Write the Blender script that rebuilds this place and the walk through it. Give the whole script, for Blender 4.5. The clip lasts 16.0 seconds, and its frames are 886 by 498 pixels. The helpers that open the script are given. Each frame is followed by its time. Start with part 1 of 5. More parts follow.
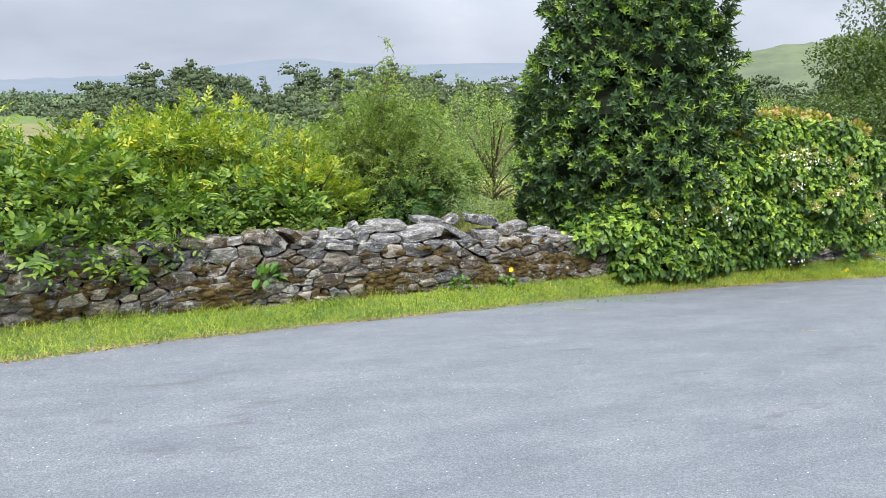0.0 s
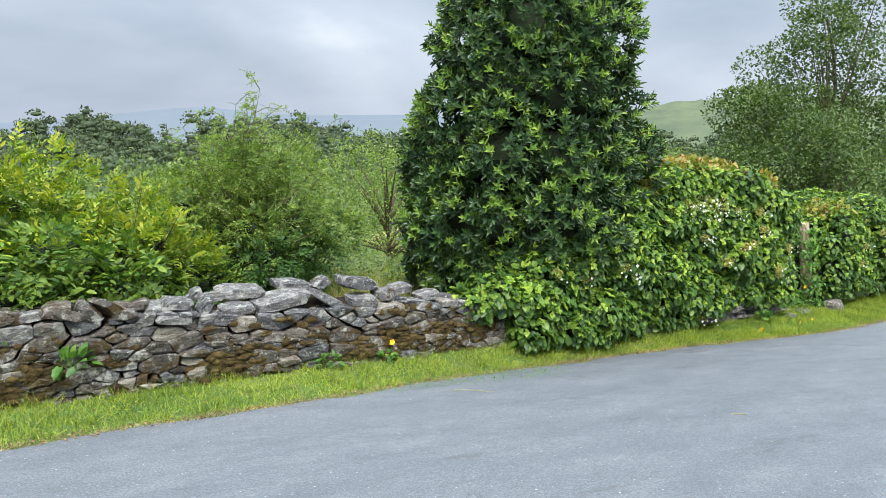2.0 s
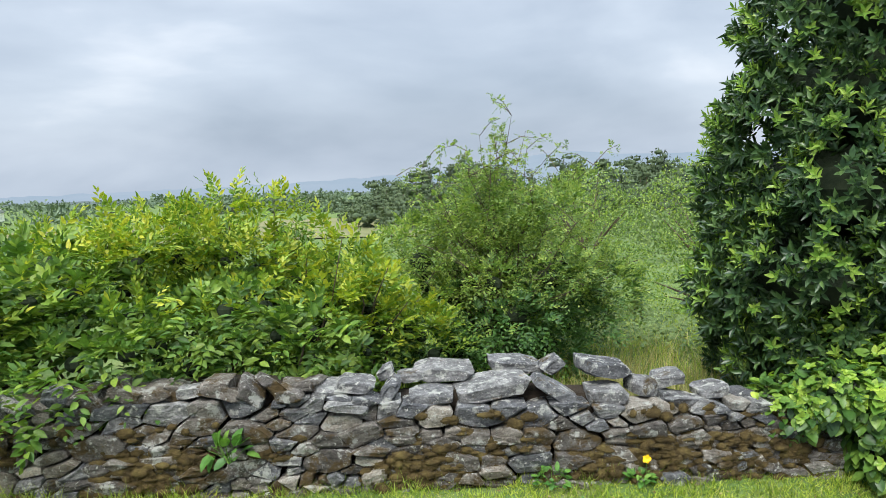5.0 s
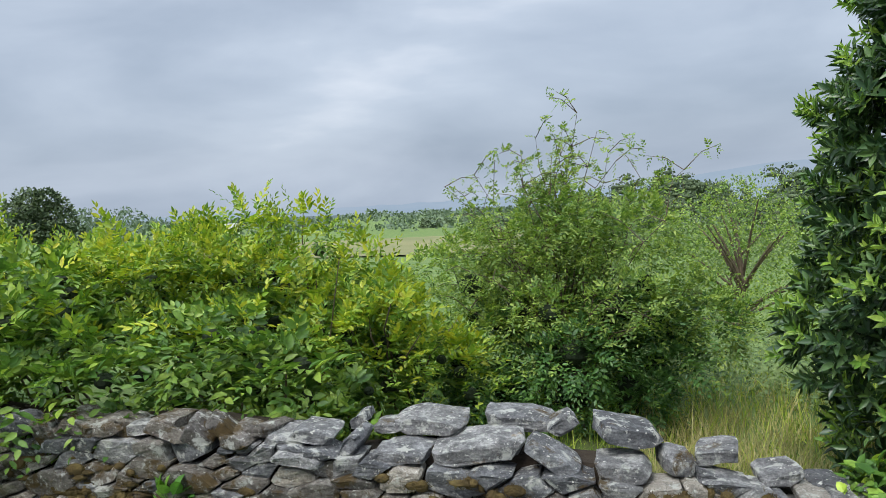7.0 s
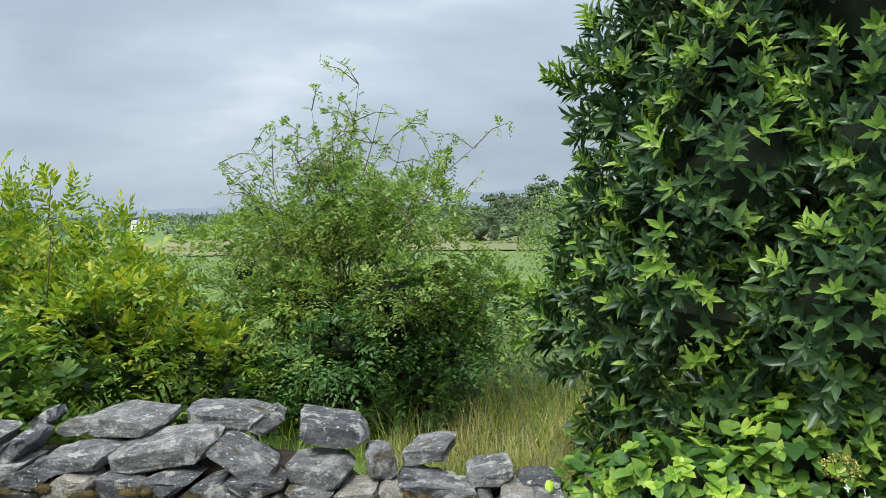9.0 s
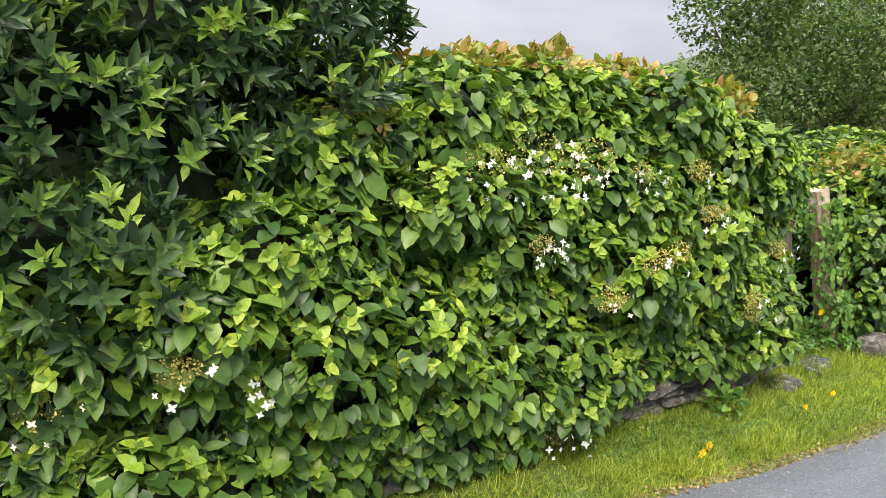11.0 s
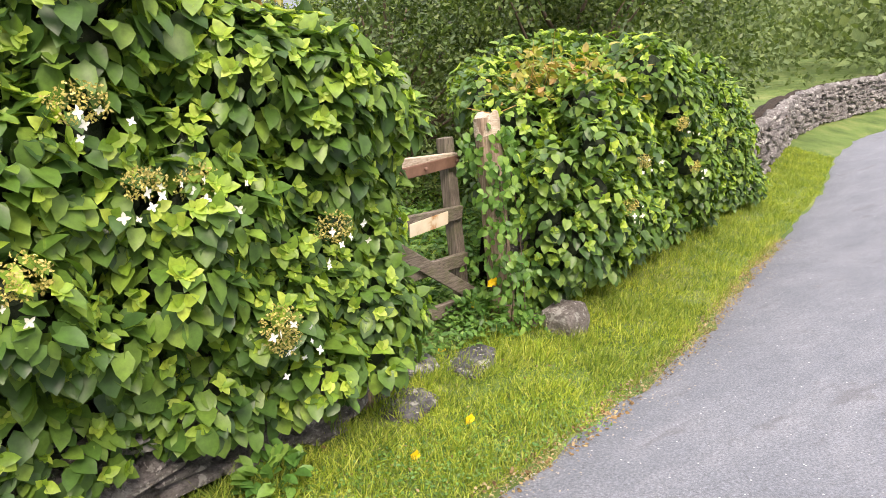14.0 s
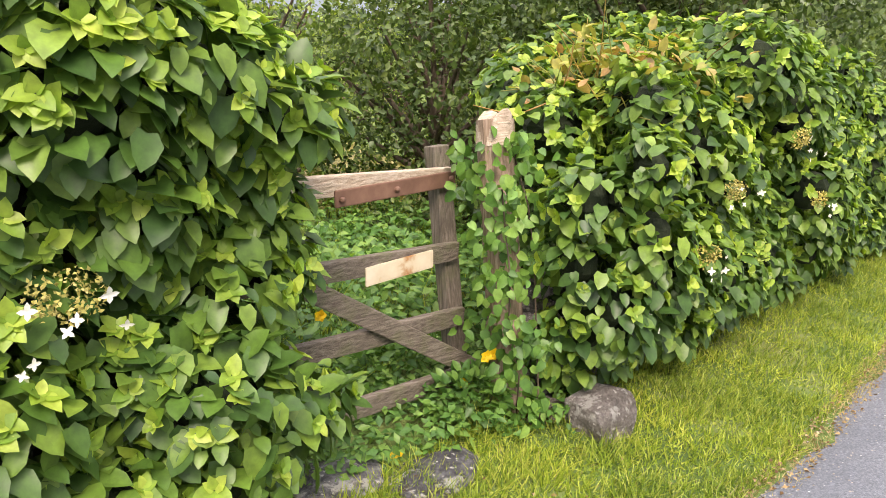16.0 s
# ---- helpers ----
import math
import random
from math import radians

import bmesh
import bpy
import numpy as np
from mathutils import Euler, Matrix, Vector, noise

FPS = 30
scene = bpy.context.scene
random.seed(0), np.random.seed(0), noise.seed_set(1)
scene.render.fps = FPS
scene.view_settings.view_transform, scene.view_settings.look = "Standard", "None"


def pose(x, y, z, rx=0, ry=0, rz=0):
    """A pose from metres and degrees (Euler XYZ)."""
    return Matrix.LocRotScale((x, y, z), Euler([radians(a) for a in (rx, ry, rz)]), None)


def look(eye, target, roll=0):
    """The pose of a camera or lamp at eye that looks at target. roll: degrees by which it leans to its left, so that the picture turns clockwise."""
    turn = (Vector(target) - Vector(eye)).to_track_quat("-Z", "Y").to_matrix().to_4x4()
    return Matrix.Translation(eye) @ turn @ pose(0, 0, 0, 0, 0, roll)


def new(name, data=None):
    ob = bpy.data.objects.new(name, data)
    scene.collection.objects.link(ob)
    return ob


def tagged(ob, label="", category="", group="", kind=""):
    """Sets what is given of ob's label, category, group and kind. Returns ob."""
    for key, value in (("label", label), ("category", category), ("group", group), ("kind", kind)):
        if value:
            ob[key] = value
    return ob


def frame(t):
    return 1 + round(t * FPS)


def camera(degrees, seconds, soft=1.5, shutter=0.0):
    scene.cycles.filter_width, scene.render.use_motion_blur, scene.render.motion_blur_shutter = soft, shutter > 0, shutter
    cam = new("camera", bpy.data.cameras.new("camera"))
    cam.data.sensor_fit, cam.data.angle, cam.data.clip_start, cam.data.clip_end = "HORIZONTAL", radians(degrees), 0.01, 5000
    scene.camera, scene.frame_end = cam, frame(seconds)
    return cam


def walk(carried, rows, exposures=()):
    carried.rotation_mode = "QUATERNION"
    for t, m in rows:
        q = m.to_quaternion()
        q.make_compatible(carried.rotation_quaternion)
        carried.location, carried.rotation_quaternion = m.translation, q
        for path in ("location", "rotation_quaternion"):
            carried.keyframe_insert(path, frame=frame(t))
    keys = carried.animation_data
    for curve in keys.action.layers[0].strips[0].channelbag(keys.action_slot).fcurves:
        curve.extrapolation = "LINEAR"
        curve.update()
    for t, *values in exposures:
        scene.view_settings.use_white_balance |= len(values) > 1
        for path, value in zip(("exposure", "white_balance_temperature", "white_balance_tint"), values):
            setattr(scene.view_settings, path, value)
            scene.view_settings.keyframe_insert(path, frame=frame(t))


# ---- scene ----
cam = camera(60.9, 16.0, soft=0.6)
PATH = [
    (0, (-2.094, -7.136, 2.375), (-1.392, -5.325, 1.898), 0.6),
    (0.5, (-1.945, -6.872, 2.362), (-1.145, -5.089, 1.936), 0.9),
    (1, (-1.743, -6.645, 2.324), (-0.87, -4.888, 1.934), 1.3),
    (1.5, (-1.497, -6.375, 2.309), (-0.583, -4.633, 1.947), 1.4),
    (2, (-1.274, -6.097, 2.244), (-0.348, -4.359, 1.9), 1.4),
    (2.5, (-1.052, -5.827, 2.244), (-0.149, -4.073, 1.915), 1.0),
    (3, (-0.788, -5.576, 2.189), (0.035, -3.781, 1.868), 0.4),
    (3.5, (-0.586, -5.319, 2.158), (0.064, -3.451, 1.859), -0.6),
    (4, (-0.381, -5.029, 2.171), (0.042, -3.093, 1.904), -1.5),
    (4.5, (-0.123, -4.795, 2.128), (0.074, -2.82, 1.884), -2.1),
    (5, (0.16, -4.562, 2.118), (0.184, -2.576, 1.883), -2.0),
    (5.2, (0.265, -4.478, 2.093), (0.229, -2.492, 1.862), -1.9),
    (7.3, (1.523, -3.395, 2.000), (0.972, -1.479, 1.845), -2.9),
    (7.5, (1.616, -3.327, 1.979), (1.048, -1.414, 1.843), -2.7),
    (8, (1.848, -3.182, 1.896), (1.271, -1.271, 1.777), -2.5),
    (8.5, (2.067, -3.032, 1.851), (1.550, -1.105, 1.724), -2.5),
    (9, (2.302, -2.863, 1.812), (1.997, -0.896, 1.626), -2.1),
    (9.5, (2.588, -2.756, 1.767), (2.629, -0.772, 1.521), -1.2),
    (10, (2.956, -2.622, 1.707), (3.342, -0.683, 1.402), -0.6),
    (10.2, (3.111, -2.573, 1.686), (3.620, -0.668, 1.351), -0.4),
    (12.3, (5.113, -2.319, 1.611), (6.229, -0.761, 1.04), -0.9),
    (12.5, (5.249, -2.246, 1.61), (6.396, -0.715, 1.027), -0.8),
    (13, (5.608, -2.063, 1.525), (6.805, -0.58, 0.916), -0.4),
    (13.5, (5.97, -1.871, 1.505), (7.177, -0.406, 0.876), -0.2),
    (14, (6.334, -1.655, 1.432), (7.524, -0.184, 0.782), 0.0),
    (14.5, (6.686, -1.483, 1.384), (7.829, 0.017, 0.719), -0.0),
    (15, (7.052, -1.298, 1.353), (8.128, 0.246, 0.677), -0.1),
    (15.5, (7.386, -1.126, 1.302), (8.373, 0.473, 0.616), -0.3),
    (16, (7.675, -0.941, 1.181), (8.602, 0.715, 0.551), 0.3),
]
walk(cam, [(t, look(eye, target, roll)) for t, eye, target, roll in PATH],
     exposures=[(0, 0.58, 6500, 15), (0.5, 0.5, 6350, 10), (2, 0.5, 6350, 11), (3.5, 0.52, 6350, 11), (5, 0.46, 6300, 10), (7.5, 0.22, 6200, 11), (9, 0.32, 6300, 8), (10.2, 0.45, 6700, 12), (12.3, 0.68, 7300, 25), (16, 0.76, 7300, 27)])

# ---- world, sun ----
SUN_ELEVATION, SUN_ROTATION = radians(52), radians(200)
world = bpy.data.worlds.new("overcast_sky")
scene.world = world
world.use_nodes = True
wt = world.node_tree
wt.nodes.clear()


def add_node(tree, kind, **values):
    n = tree.nodes.new(kind)
    for key, value in values.items():
        n.inputs[key.replace("_", " ")].default_value = value
    return n


def ramp_node(tree, fac, stops):
    n = tree.nodes.new("ShaderNodeValToRGB")
    while len(n.color_ramp.elements) < len(stops):
        n.color_ramp.elements.new(0.5)
    for e, (p, c) in zip(n.color_ramp.elements, stops):
        e.position = p
        e.color = (*c, 1) if len(c) == 3 else c
    tree.links.new(fac, n.inputs[0])
    return n.outputs[0]


def mix_node(tree, fac, a, b, mode="MIX"):
    n = tree.nodes.new("ShaderNodeMix")
    n.data_type, n.blend_type = "RGBA", mode
    for socket, value in ((n.inputs[0], fac), (n.inputs[6], a), (n.inputs[7], b)):
        if isinstance(value, (int, float)):
            socket.default_value = value
        elif isinstance(value, tuple):
            socket.default_value = (*value, 1)
        else:
            tree.links.new(value, socket)
    return n.outputs[2]


sky = wt.nodes.new("ShaderNodeTexSky")
sky.sky_type, sky.sun_disc = "NISHITA", False
sky.sun_elevation, sky.sun_rotation = SUN_ELEVATION, SUN_ROTATION
sky.air_density, sky.dust_density = 1.0, 3.0
place = wt.nodes.new("ShaderNodeTexCoord")
stretch = wt.nodes.new("ShaderNodeMapping")
stretch.inputs["Scale"].default_value = (1.2, 1.2, 3.4)
wt.links.new(place.outputs["Generated"], stretch.inputs["Vector"])
clouds = add_node(wt, "ShaderNodeTexNoise", Scale=1.9, Detail=6.0, Roughness=0.47, Distortion=0.25)
wt.links.new(stretch.outputs["Vector"], clouds.inputs["Vector"])
grey = ramp_node(wt, clouds.outputs[0], [(0.34, (3.35, 3.95, 4.75)), (0.46, (4.25, 4.85, 5.65)), (0.57, (5.2, 5.8, 6.55)), (0.7, (7.7, 8.0, 8.4))])
cover = mix_node(wt, 0.88, sky.outputs[0], grey)
height = wt.nodes.new("ShaderNodeSeparateXYZ")
wt.links.new(place.outputs["Generated"], height.inputs[0])
zenith = ramp_node(wt, height.outputs["Z"], [(0.4, (1, 1, 1)), (1.0, (5.0, 4.8, 4.55))])
cover = mix_node(wt, 1.0, cover, zenith, "MULTIPLY")
back = wt.nodes.new("ShaderNodeBackground")
back.inputs["Strength"].default_value = 0.1
wt.links.new(cover, back.inputs["Color"])
wt.links.new(back.outputs[0], wt.nodes.new("ShaderNodeOutputWorld").inputs[0])

sun = new("sun", bpy.data.lights.new("sun", "SUN"))
sun.data.energy, sun.data.angle, sun.data.color = 2.8, radians(22), (1.0, 0.95, 0.86)
sun.matrix_world = look((-8, -22, 30), (0, 0, 0))


# ---- materials ----
def material(name, rough=0.8, specular=0.3):
    m = bpy.data.materials.new(name)
    m.use_nodes = True
    t = m.node_tree
    b = t.nodes["Principled BSDF"]
    b.inputs["Roughness"].default_value = rough
    b.inputs["Specular IOR Level"].default_value = specular
    return m, t, b


def noise_node(t, scale, detail=5.0, rough=0.6, space="Object", stretch=None):
    c = t.nodes.new("ShaderNodeTexCoord") if space != "World" else t.nodes.new("ShaderNodeNewGeometry")
    n = add_node(t, "ShaderNodeTexNoise", Scale=scale, Detail=detail, Roughness=rough)
    source = c.outputs["Position"] if space == "World" else c.outputs[space]
    if stretch:
        mp = t.nodes.new("ShaderNodeMapping")
        mp.inputs["Scale"].default_value = stretch
        t.links.new(source, mp.inputs["Vector"])
        source = mp.outputs[0]
    t.links.new(source, n.inputs["Vector"])
    return n.outputs[0]


def bump(t, b, height, strength, distance):
    n = add_node(t, "ShaderNodeBump", Strength=strength, Distance=distance)
    t.links.new(height, n.inputs["Height"])
    t.links.new(n.outputs[0], b.inputs["Normal"])


def leaf_material(name, dark, mid, light, rough=0.45, trans=0.25, specular=0.4):
    """Leaves: each island takes its own tone, with veins of fine noise and light coming through."""
    m, t, b = material(name, rough, specular)
    g = t.nodes.new("ShaderNodeNewGeometry")
    tone = ramp_node(t, g.outputs["Random Per Island"], [(0.0, dark), (0.5, mid), (1.0, light)])
    mott = ramp_node(t, noise_node(t, 35, 3, 0.6, "World"), [(0.3, (0.75, 0.75, 0.75)), (0.7, (1.2, 1.2, 1.15))])
    patch = ramp_node(t, noise_node(t, 2.2, 2, 0.5, "World"), [(0.35, (0.8, 0.85, 0.85)), (0.65, (1.15, 1.12, 1.0))])
    col = mix_node(t, 1.0, mix_node(t, 1.0, tone, mott, "MULTIPLY"), patch, "MULTIPLY")
    t.links.new(col, b.inputs["Base Color"])
    tr = t.nodes.new("ShaderNodeBsdfTranslucent")
    t.links.new(mix_node(t, 1.0, col, (1.3, 1.35, 0.6), "MULTIPLY"), tr.inputs["Color"])
    ms = t.nodes.new("ShaderNodeMixShader")
    ms.inputs[0].default_value = trans
    t.links.new(b.outputs[0], ms.inputs[1])
    t.links.new(tr.outputs[0], ms.inputs[2])
    t.links.new(ms.outputs[0], t.nodes["Material Output"].inputs[0])
    return m


def stuff_material(name, stops, scale, rough=0.9, bump_scale=60, strength=0.5, distance=0.02, space="World", detail=6, stretch=None):
    m, t, b = material(name, rough)
    t.links.new(ramp_node(t, noise_node(t, scale, detail, 0.6, space, stretch), stops), b.inputs["Base Color"])
    bump(t, b, noise_node(t, bump_scale, 5, 0.65, space, stretch), strength, distance)
    return m


HYDRANGEA = leaf_material("hydrangea_leaf", (0.034, 0.088, 0.024), (0.08, 0.172, 0.03), (0.18, 0.295, 0.048), 0.42)
HYDRANGEA_YOUNG = leaf_material("hydrangea_young_leaf", (0.15, 0.285, 0.036), (0.26, 0.4, 0.05), (0.41, 0.53, 0.09), trans=0.35)
HYDRANGEA_RUST = leaf_material("hydrangea_rust_leaf", (0.18, 0.27, 0.05), (0.36, 0.33, 0.08), (0.42, 0.24, 0.1), trans=0.3)
LAUREL = leaf_material("laurel_leaf", (0.022, 0.052, 0.024), (0.045, 0.098, 0.034), (0.1, 0.175, 0.05), 0.38, 0.14, 0.45)
LAUREL_YOUNG = leaf_material("laurel_young_leaf", (0.1, 0.21, 0.035), (0.19, 0.32, 0.05), (0.31, 0.43, 0.09), 0.4, 0.3)
SHRUB = leaf_material("shrub_leaf", (0.05, 0.12, 0.025), (0.115, 0.215, 0.035), (0.24, 0.34, 0.055), trans=0.3)
SHRUB_YELLOW = leaf_material("shrub_yellow_leaf", (0.14, 0.25, 0.03), (0.26, 0.35, 0.035), (0.44, 0.44, 0.045), trans=0.35)
SHRUB_GOLD = leaf_material("shrub_gold_leaf", (0.07, 0.15, 0.025), (0.15, 0.26, 0.035), (0.32, 0.38, 0.045), trans=0.35)
ROSE = leaf_material("rose_leaf", (0.09, 0.17, 0.045), (0.18, 0.28, 0.06), (0.32, 0.4, 0.1), trans=0.4)
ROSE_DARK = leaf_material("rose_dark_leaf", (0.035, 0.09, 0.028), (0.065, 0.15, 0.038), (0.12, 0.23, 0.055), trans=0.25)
OAK = leaf_material("tree_leaf", (0.042, 0.08, 0.024), (0.078, 0.135, 0.034), (0.14, 0.2, 0.055), trans=0.3)
WEED = leaf_material("weed_leaf", (0.05, 0.14, 0.03), (0.10, 0.23, 0.045), (0.19, 0.33, 0.07), trans=0.3)
GRASS = leaf_material("grass_blade", (0.095, 0.17, 0.025), (0.27, 0.38, 0.045), (0.49, 0.52, 0.12), 0.55, 0.32, 0.3)
DRY_GRASS = leaf_material("dry_grass_blade", (0.25, 0.24, 0.1), (0.4, 0.36, 0.18), (0.52, 0.46, 0.26), 0.7, 0.25, 0.2)
LITTER = leaf_material("leaf_litter", (0.1, 0.06, 0.03), (0.24, 0.16, 0.08), (0.42, 0.33, 0.2), 0.8, 0.1, 0.15)
# Greyed greens: distance haze is mixed into the woodland and pine leaf colours.
WOODLAND = leaf_material("hazed_woodland", (0.12, 0.165, 0.125), (0.135, 0.185, 0.135), (0.16, 0.21, 0.145), 0.8, 0.1, 0.1)
PINE = leaf_material("hazed_pine", (0.075, 0.105, 0.066), (0.09, 0.125, 0.074), (0.11, 0.145, 0.083), 0.8, 0.1, 0.1)
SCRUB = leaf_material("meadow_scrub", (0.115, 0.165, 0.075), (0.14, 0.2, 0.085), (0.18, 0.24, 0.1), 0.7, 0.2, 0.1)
PETAL = leaf_material("white_petal", (0.75, 0.76, 0.7), (0.85, 0.86, 0.82), (0.9, 0.9, 0.88), 0.6, 0.2)
FLORET = leaf_material("yellow_floret", (0.30, 0.28, 0.07), (0.45, 0.4, 0.12), (0.58, 0.5, 0.2), 0.8, 0.15)
POPPY = leaf_material("poppy_petal", (0.85, 0.5, 0.01), (0.9, 0.58, 0.015), (0.95, 0.68, 0.03), 0.6, 0.25)
# Near-black fill: the shade inside bushes put into a colour, also on far windows.
SHADE = stuff_material("inner_shade", [(0.3, (0.012, 0.02, 0.01)), (0.7, (0.03, 0.045, 0.02))], 12)
BARK = stuff_material("bark", [(0.3, (0.06, 0.045, 0.03)), (0.6, (0.14, 0.11, 0.075)), (0.8, (0.2, 0.17, 0.13))], 9, stretch=(3, 3, 0.6))
MOSS = stuff_material("brown_moss", [(0.3, (0.05, 0.036, 0.014)), (0.5, (0.11, 0.078, 0.027)), (0.7, (0.18, 0.14, 0.045))], 14, 0.97, 110, 1.0, 0.025)
SOIL = stuff_material("soil", [(0.3, (0.018, 0.013, 0.009)), (0.7, (0.05, 0.038, 0.026))], 14, 0.95, 70, 0.8, 0.02)
GROUND = stuff_material("meadow_ground", [(0.3, (0.05, 0.09, 0.02)), (0.5, (0.095, 0.155, 0.035)), (0.7, (0.17, 0.2, 0.065))], 1.6, 0.95, 30, 0.7, 0.03)
CHIPS = stuff_material("stone_chips", [(0.3, (0.2, 0.18, 0.15)), (0.7, (0.45, 0.42, 0.37))], 30)
HAY = stuff_material("hay_field", [(0.3, (0.12, 0.135, 0.05)), (0.7, (0.2, 0.185, 0.085))], 0.05, 0.95, 2, 0.3, 0.1)


def stone_material(name, stops, lichen=0.5, mossy=0.56):
    m, t, b = material(name, 0.88, 0.2)
    base = ramp_node(t, noise_node(t, 9, 9, 0.7, "World", (1, 1, 2.2)), stops)
    info = t.nodes.new("ShaderNodeObjectInfo")
    tint = ramp_node(t, info.outputs["Random"], [(0.0, (0.7, 0.7, 0.72)), (0.5, (1.05, 1.05, 1.05)), (0.85, (1.4, 1.36, 1.3)), (1.0, (1.8, 1.75, 1.65))])
    col = mix_node(t, 1.0, base, tint, "MULTIPLY")
    grain = ramp_node(t, noise_node(t, 70, 4, 0.7, "World"), [(0.3, (0.6, 0.6, 0.6)), (0.7, (1.4, 1.4, 1.4))])
    col = mix_node(t, 1.0, col, grain, "MULTIPLY")
    big = ramp_node(t, noise_node(t, 11, 6, 0.66, "World"), [(0.55, (0, 0, 0)), (0.61, (lichen, lichen, lichen))])
    col = mix_node(t, big, col, (0.52, 0.53, 0.48))
    small = ramp_node(t, noise_node(t, 38, 4, 0.6, "World"), [(0.62, (0, 0, 0)), (0.67, (lichen, lichen, lichen))])
    col = mix_node(t, small, col, (0.66, 0.66, 0.6))
    moss = ramp_node(t, noise_node(t, 4.2, 8, 0.74, "World"), [(mossy, (0, 0, 0)), (mossy + 0.07, (0.9, 0.9, 0.9))])
    col = mix_node(t, moss, col, mix_node(t, noise_node(t, 30, 4, 0.6, "World"), (0.045, 0.03, 0.012), (0.15, 0.10, 0.03)))
    ochre = ramp_node(t, noise_node(t, 6.3, 6, 0.6, "Object"), [(0.67, (0, 0, 0)), (0.74, (0.7, 0.7, 0.7))])
    col = mix_node(t, ochre, col, (0.32, 0.2, 0.04))
    t.links.new(col, b.inputs["Base Color"])
    bump(t, b, noise_node(t, 20, 11, 0.76, "World", (1, 1, 2.8)), 1.0, 0.05)
    return m


SLATE = stone_material("slate", [(0.28, (0.055, 0.05, 0.044)), (0.48, (0.15, 0.138, 0.12)), (0.62, (0.25, 0.235, 0.21)), (0.75, (0.42, 0.4, 0.36))], 0.85, 0.51)
SLATE_CLEAN = stone_material("bare_slate", [(0.28, (0.05, 0.052, 0.055)), (0.5, (0.15, 0.155, 0.16)), (0.72, (0.38, 0.39, 0.39))], 0.9, 0.58)
PALE_STONE = stone_material("pale_stone", [(0.28, (0.16, 0.15, 0.13)), (0.5, (0.3, 0.28, 0.24)), (0.72, (0.46, 0.44, 0.4))], 0.8, 0.6)


WALLING = stone_material("grey_walling", [(0.28, (0.12, 0.115, 0.105)), (0.5, (0.25, 0.24, 0.22)), (0.72, (0.42, 0.41, 0.38))], 0.7, 0.62)


def asphalt_material():
    m, t, b = material("asphalt", 0.72, 0.4)
    fine = ramp_node(t, noise_node(t, 85, 6, 0.85, "World"), [(0.32, (0.42, 0.42, 0.43)), (0.5, (1, 1, 1)), (0.66, (1.75, 1.75, 1.75))])
    broad = ramp_node(t, noise_node(t, 2.6, 9, 0.78, "World", (0.5, 1.25, 1)), [(0.3, (0.108, 0.125, 0.142)), (0.5, (0.138, 0.156, 0.173)), (0.7, (0.178, 0.195, 0.21))])
    col = mix_node(t, 1.0, broad, fine, "MULTIPLY")
    stain = ramp_node(t, noise_node(t, 2.6, 6, 0.7, "World", (0.5, 1.6, 1)), [(0.6, (0, 0, 0)), (0.66, (0.45, 0.45, 0.45))])
    col = mix_node(t, stain, col, (0.075, 0.075, 0.08))
    v = add_node(t, "ShaderNodeTexVoronoi", Scale=26.0)
    g = t.nodes.new("ShaderNodeNewGeometry")
    t.links.new(g.outputs["Position"], v.inputs["Vector"])
    chips = ramp_node(t, v.outputs["Distance"], [(0.09, (0.9, 0.9, 0.9)), (0.14, (0, 0, 0))])
    few = ramp_node(t, noise_node(t, 21, 2, 0.5, "World"), [(0.55, (0, 0, 0)), (0.6, (1, 1, 1))])
    col = mix_node(t, mix_node(t, 1.0, chips, few, "MULTIPLY"), col, (0.62, 0.62, 0.6))
    t.links.new(col, b.inputs["Base Color"])
    bump(t, b, noise_node(t, 260, 4, 0.7, "World"), 0.55, 0.006)
    return m


ASPHALT = asphalt_material()


def wood_material(name, stops, green=0.35, along=(1.2, 16, 16)):
    m, t, b = material(name, 0.85, 0.2)
    grain = noise_node(t, 6, 8, 0.65, "Object", along)
    col = ramp_node(t, grain, stops)
    algae = ramp_node(t, noise_node(t, 7, 5, 0.6, "Object"), [(0.5, (0, 0, 0)), (0.68, (green, green, green))])
    col = mix_node(t, algae, col, (0.09, 0.12, 0.035))
    t.links.new(col, b.inputs["Base Color"])
    bump(t, b, grain, 0.8, 0.012)
    return m


WOOD = wood_material("weathered_wood", [(0.28, (0.07, 0.06, 0.047)), (0.5, (0.15, 0.13, 0.1)), (0.72, (0.25, 0.225, 0.185))], 0.5)
WOOD_UPRIGHT = wood_material("weathered_upright_wood", [(0.28, (0.07, 0.06, 0.047)), (0.5, (0.15, 0.13, 0.1)), (0.72, (0.25, 0.225, 0.185))], 0.4, (16, 16, 1.2))
WOOD_PALE = wood_material("pale_weathered_wood", [(0.28, (0.26, 0.2, 0.13)), (0.5, (0.42, 0.35, 0.26)), (0.72, (0.58, 0.51, 0.41))], 0.15)
IRON = stuff_material("rusty_painted_iron", [(0.3, (0.10, 0.055, 0.035)), (0.55, (0.16, 0.09, 0.06)), (0.75, (0.22, 0.13, 0.085))], 9, 0.6, 60, 0.3, 0.004)
PLATE = stuff_material("worn_cream_plate", [(0.3, (0.38, 0.2, 0.08)), (0.42, (0.55, 0.48, 0.33)), (0.7, (0.66, 0.6, 0.45))], 9, 0.7, 40, 0.3, 0.003)


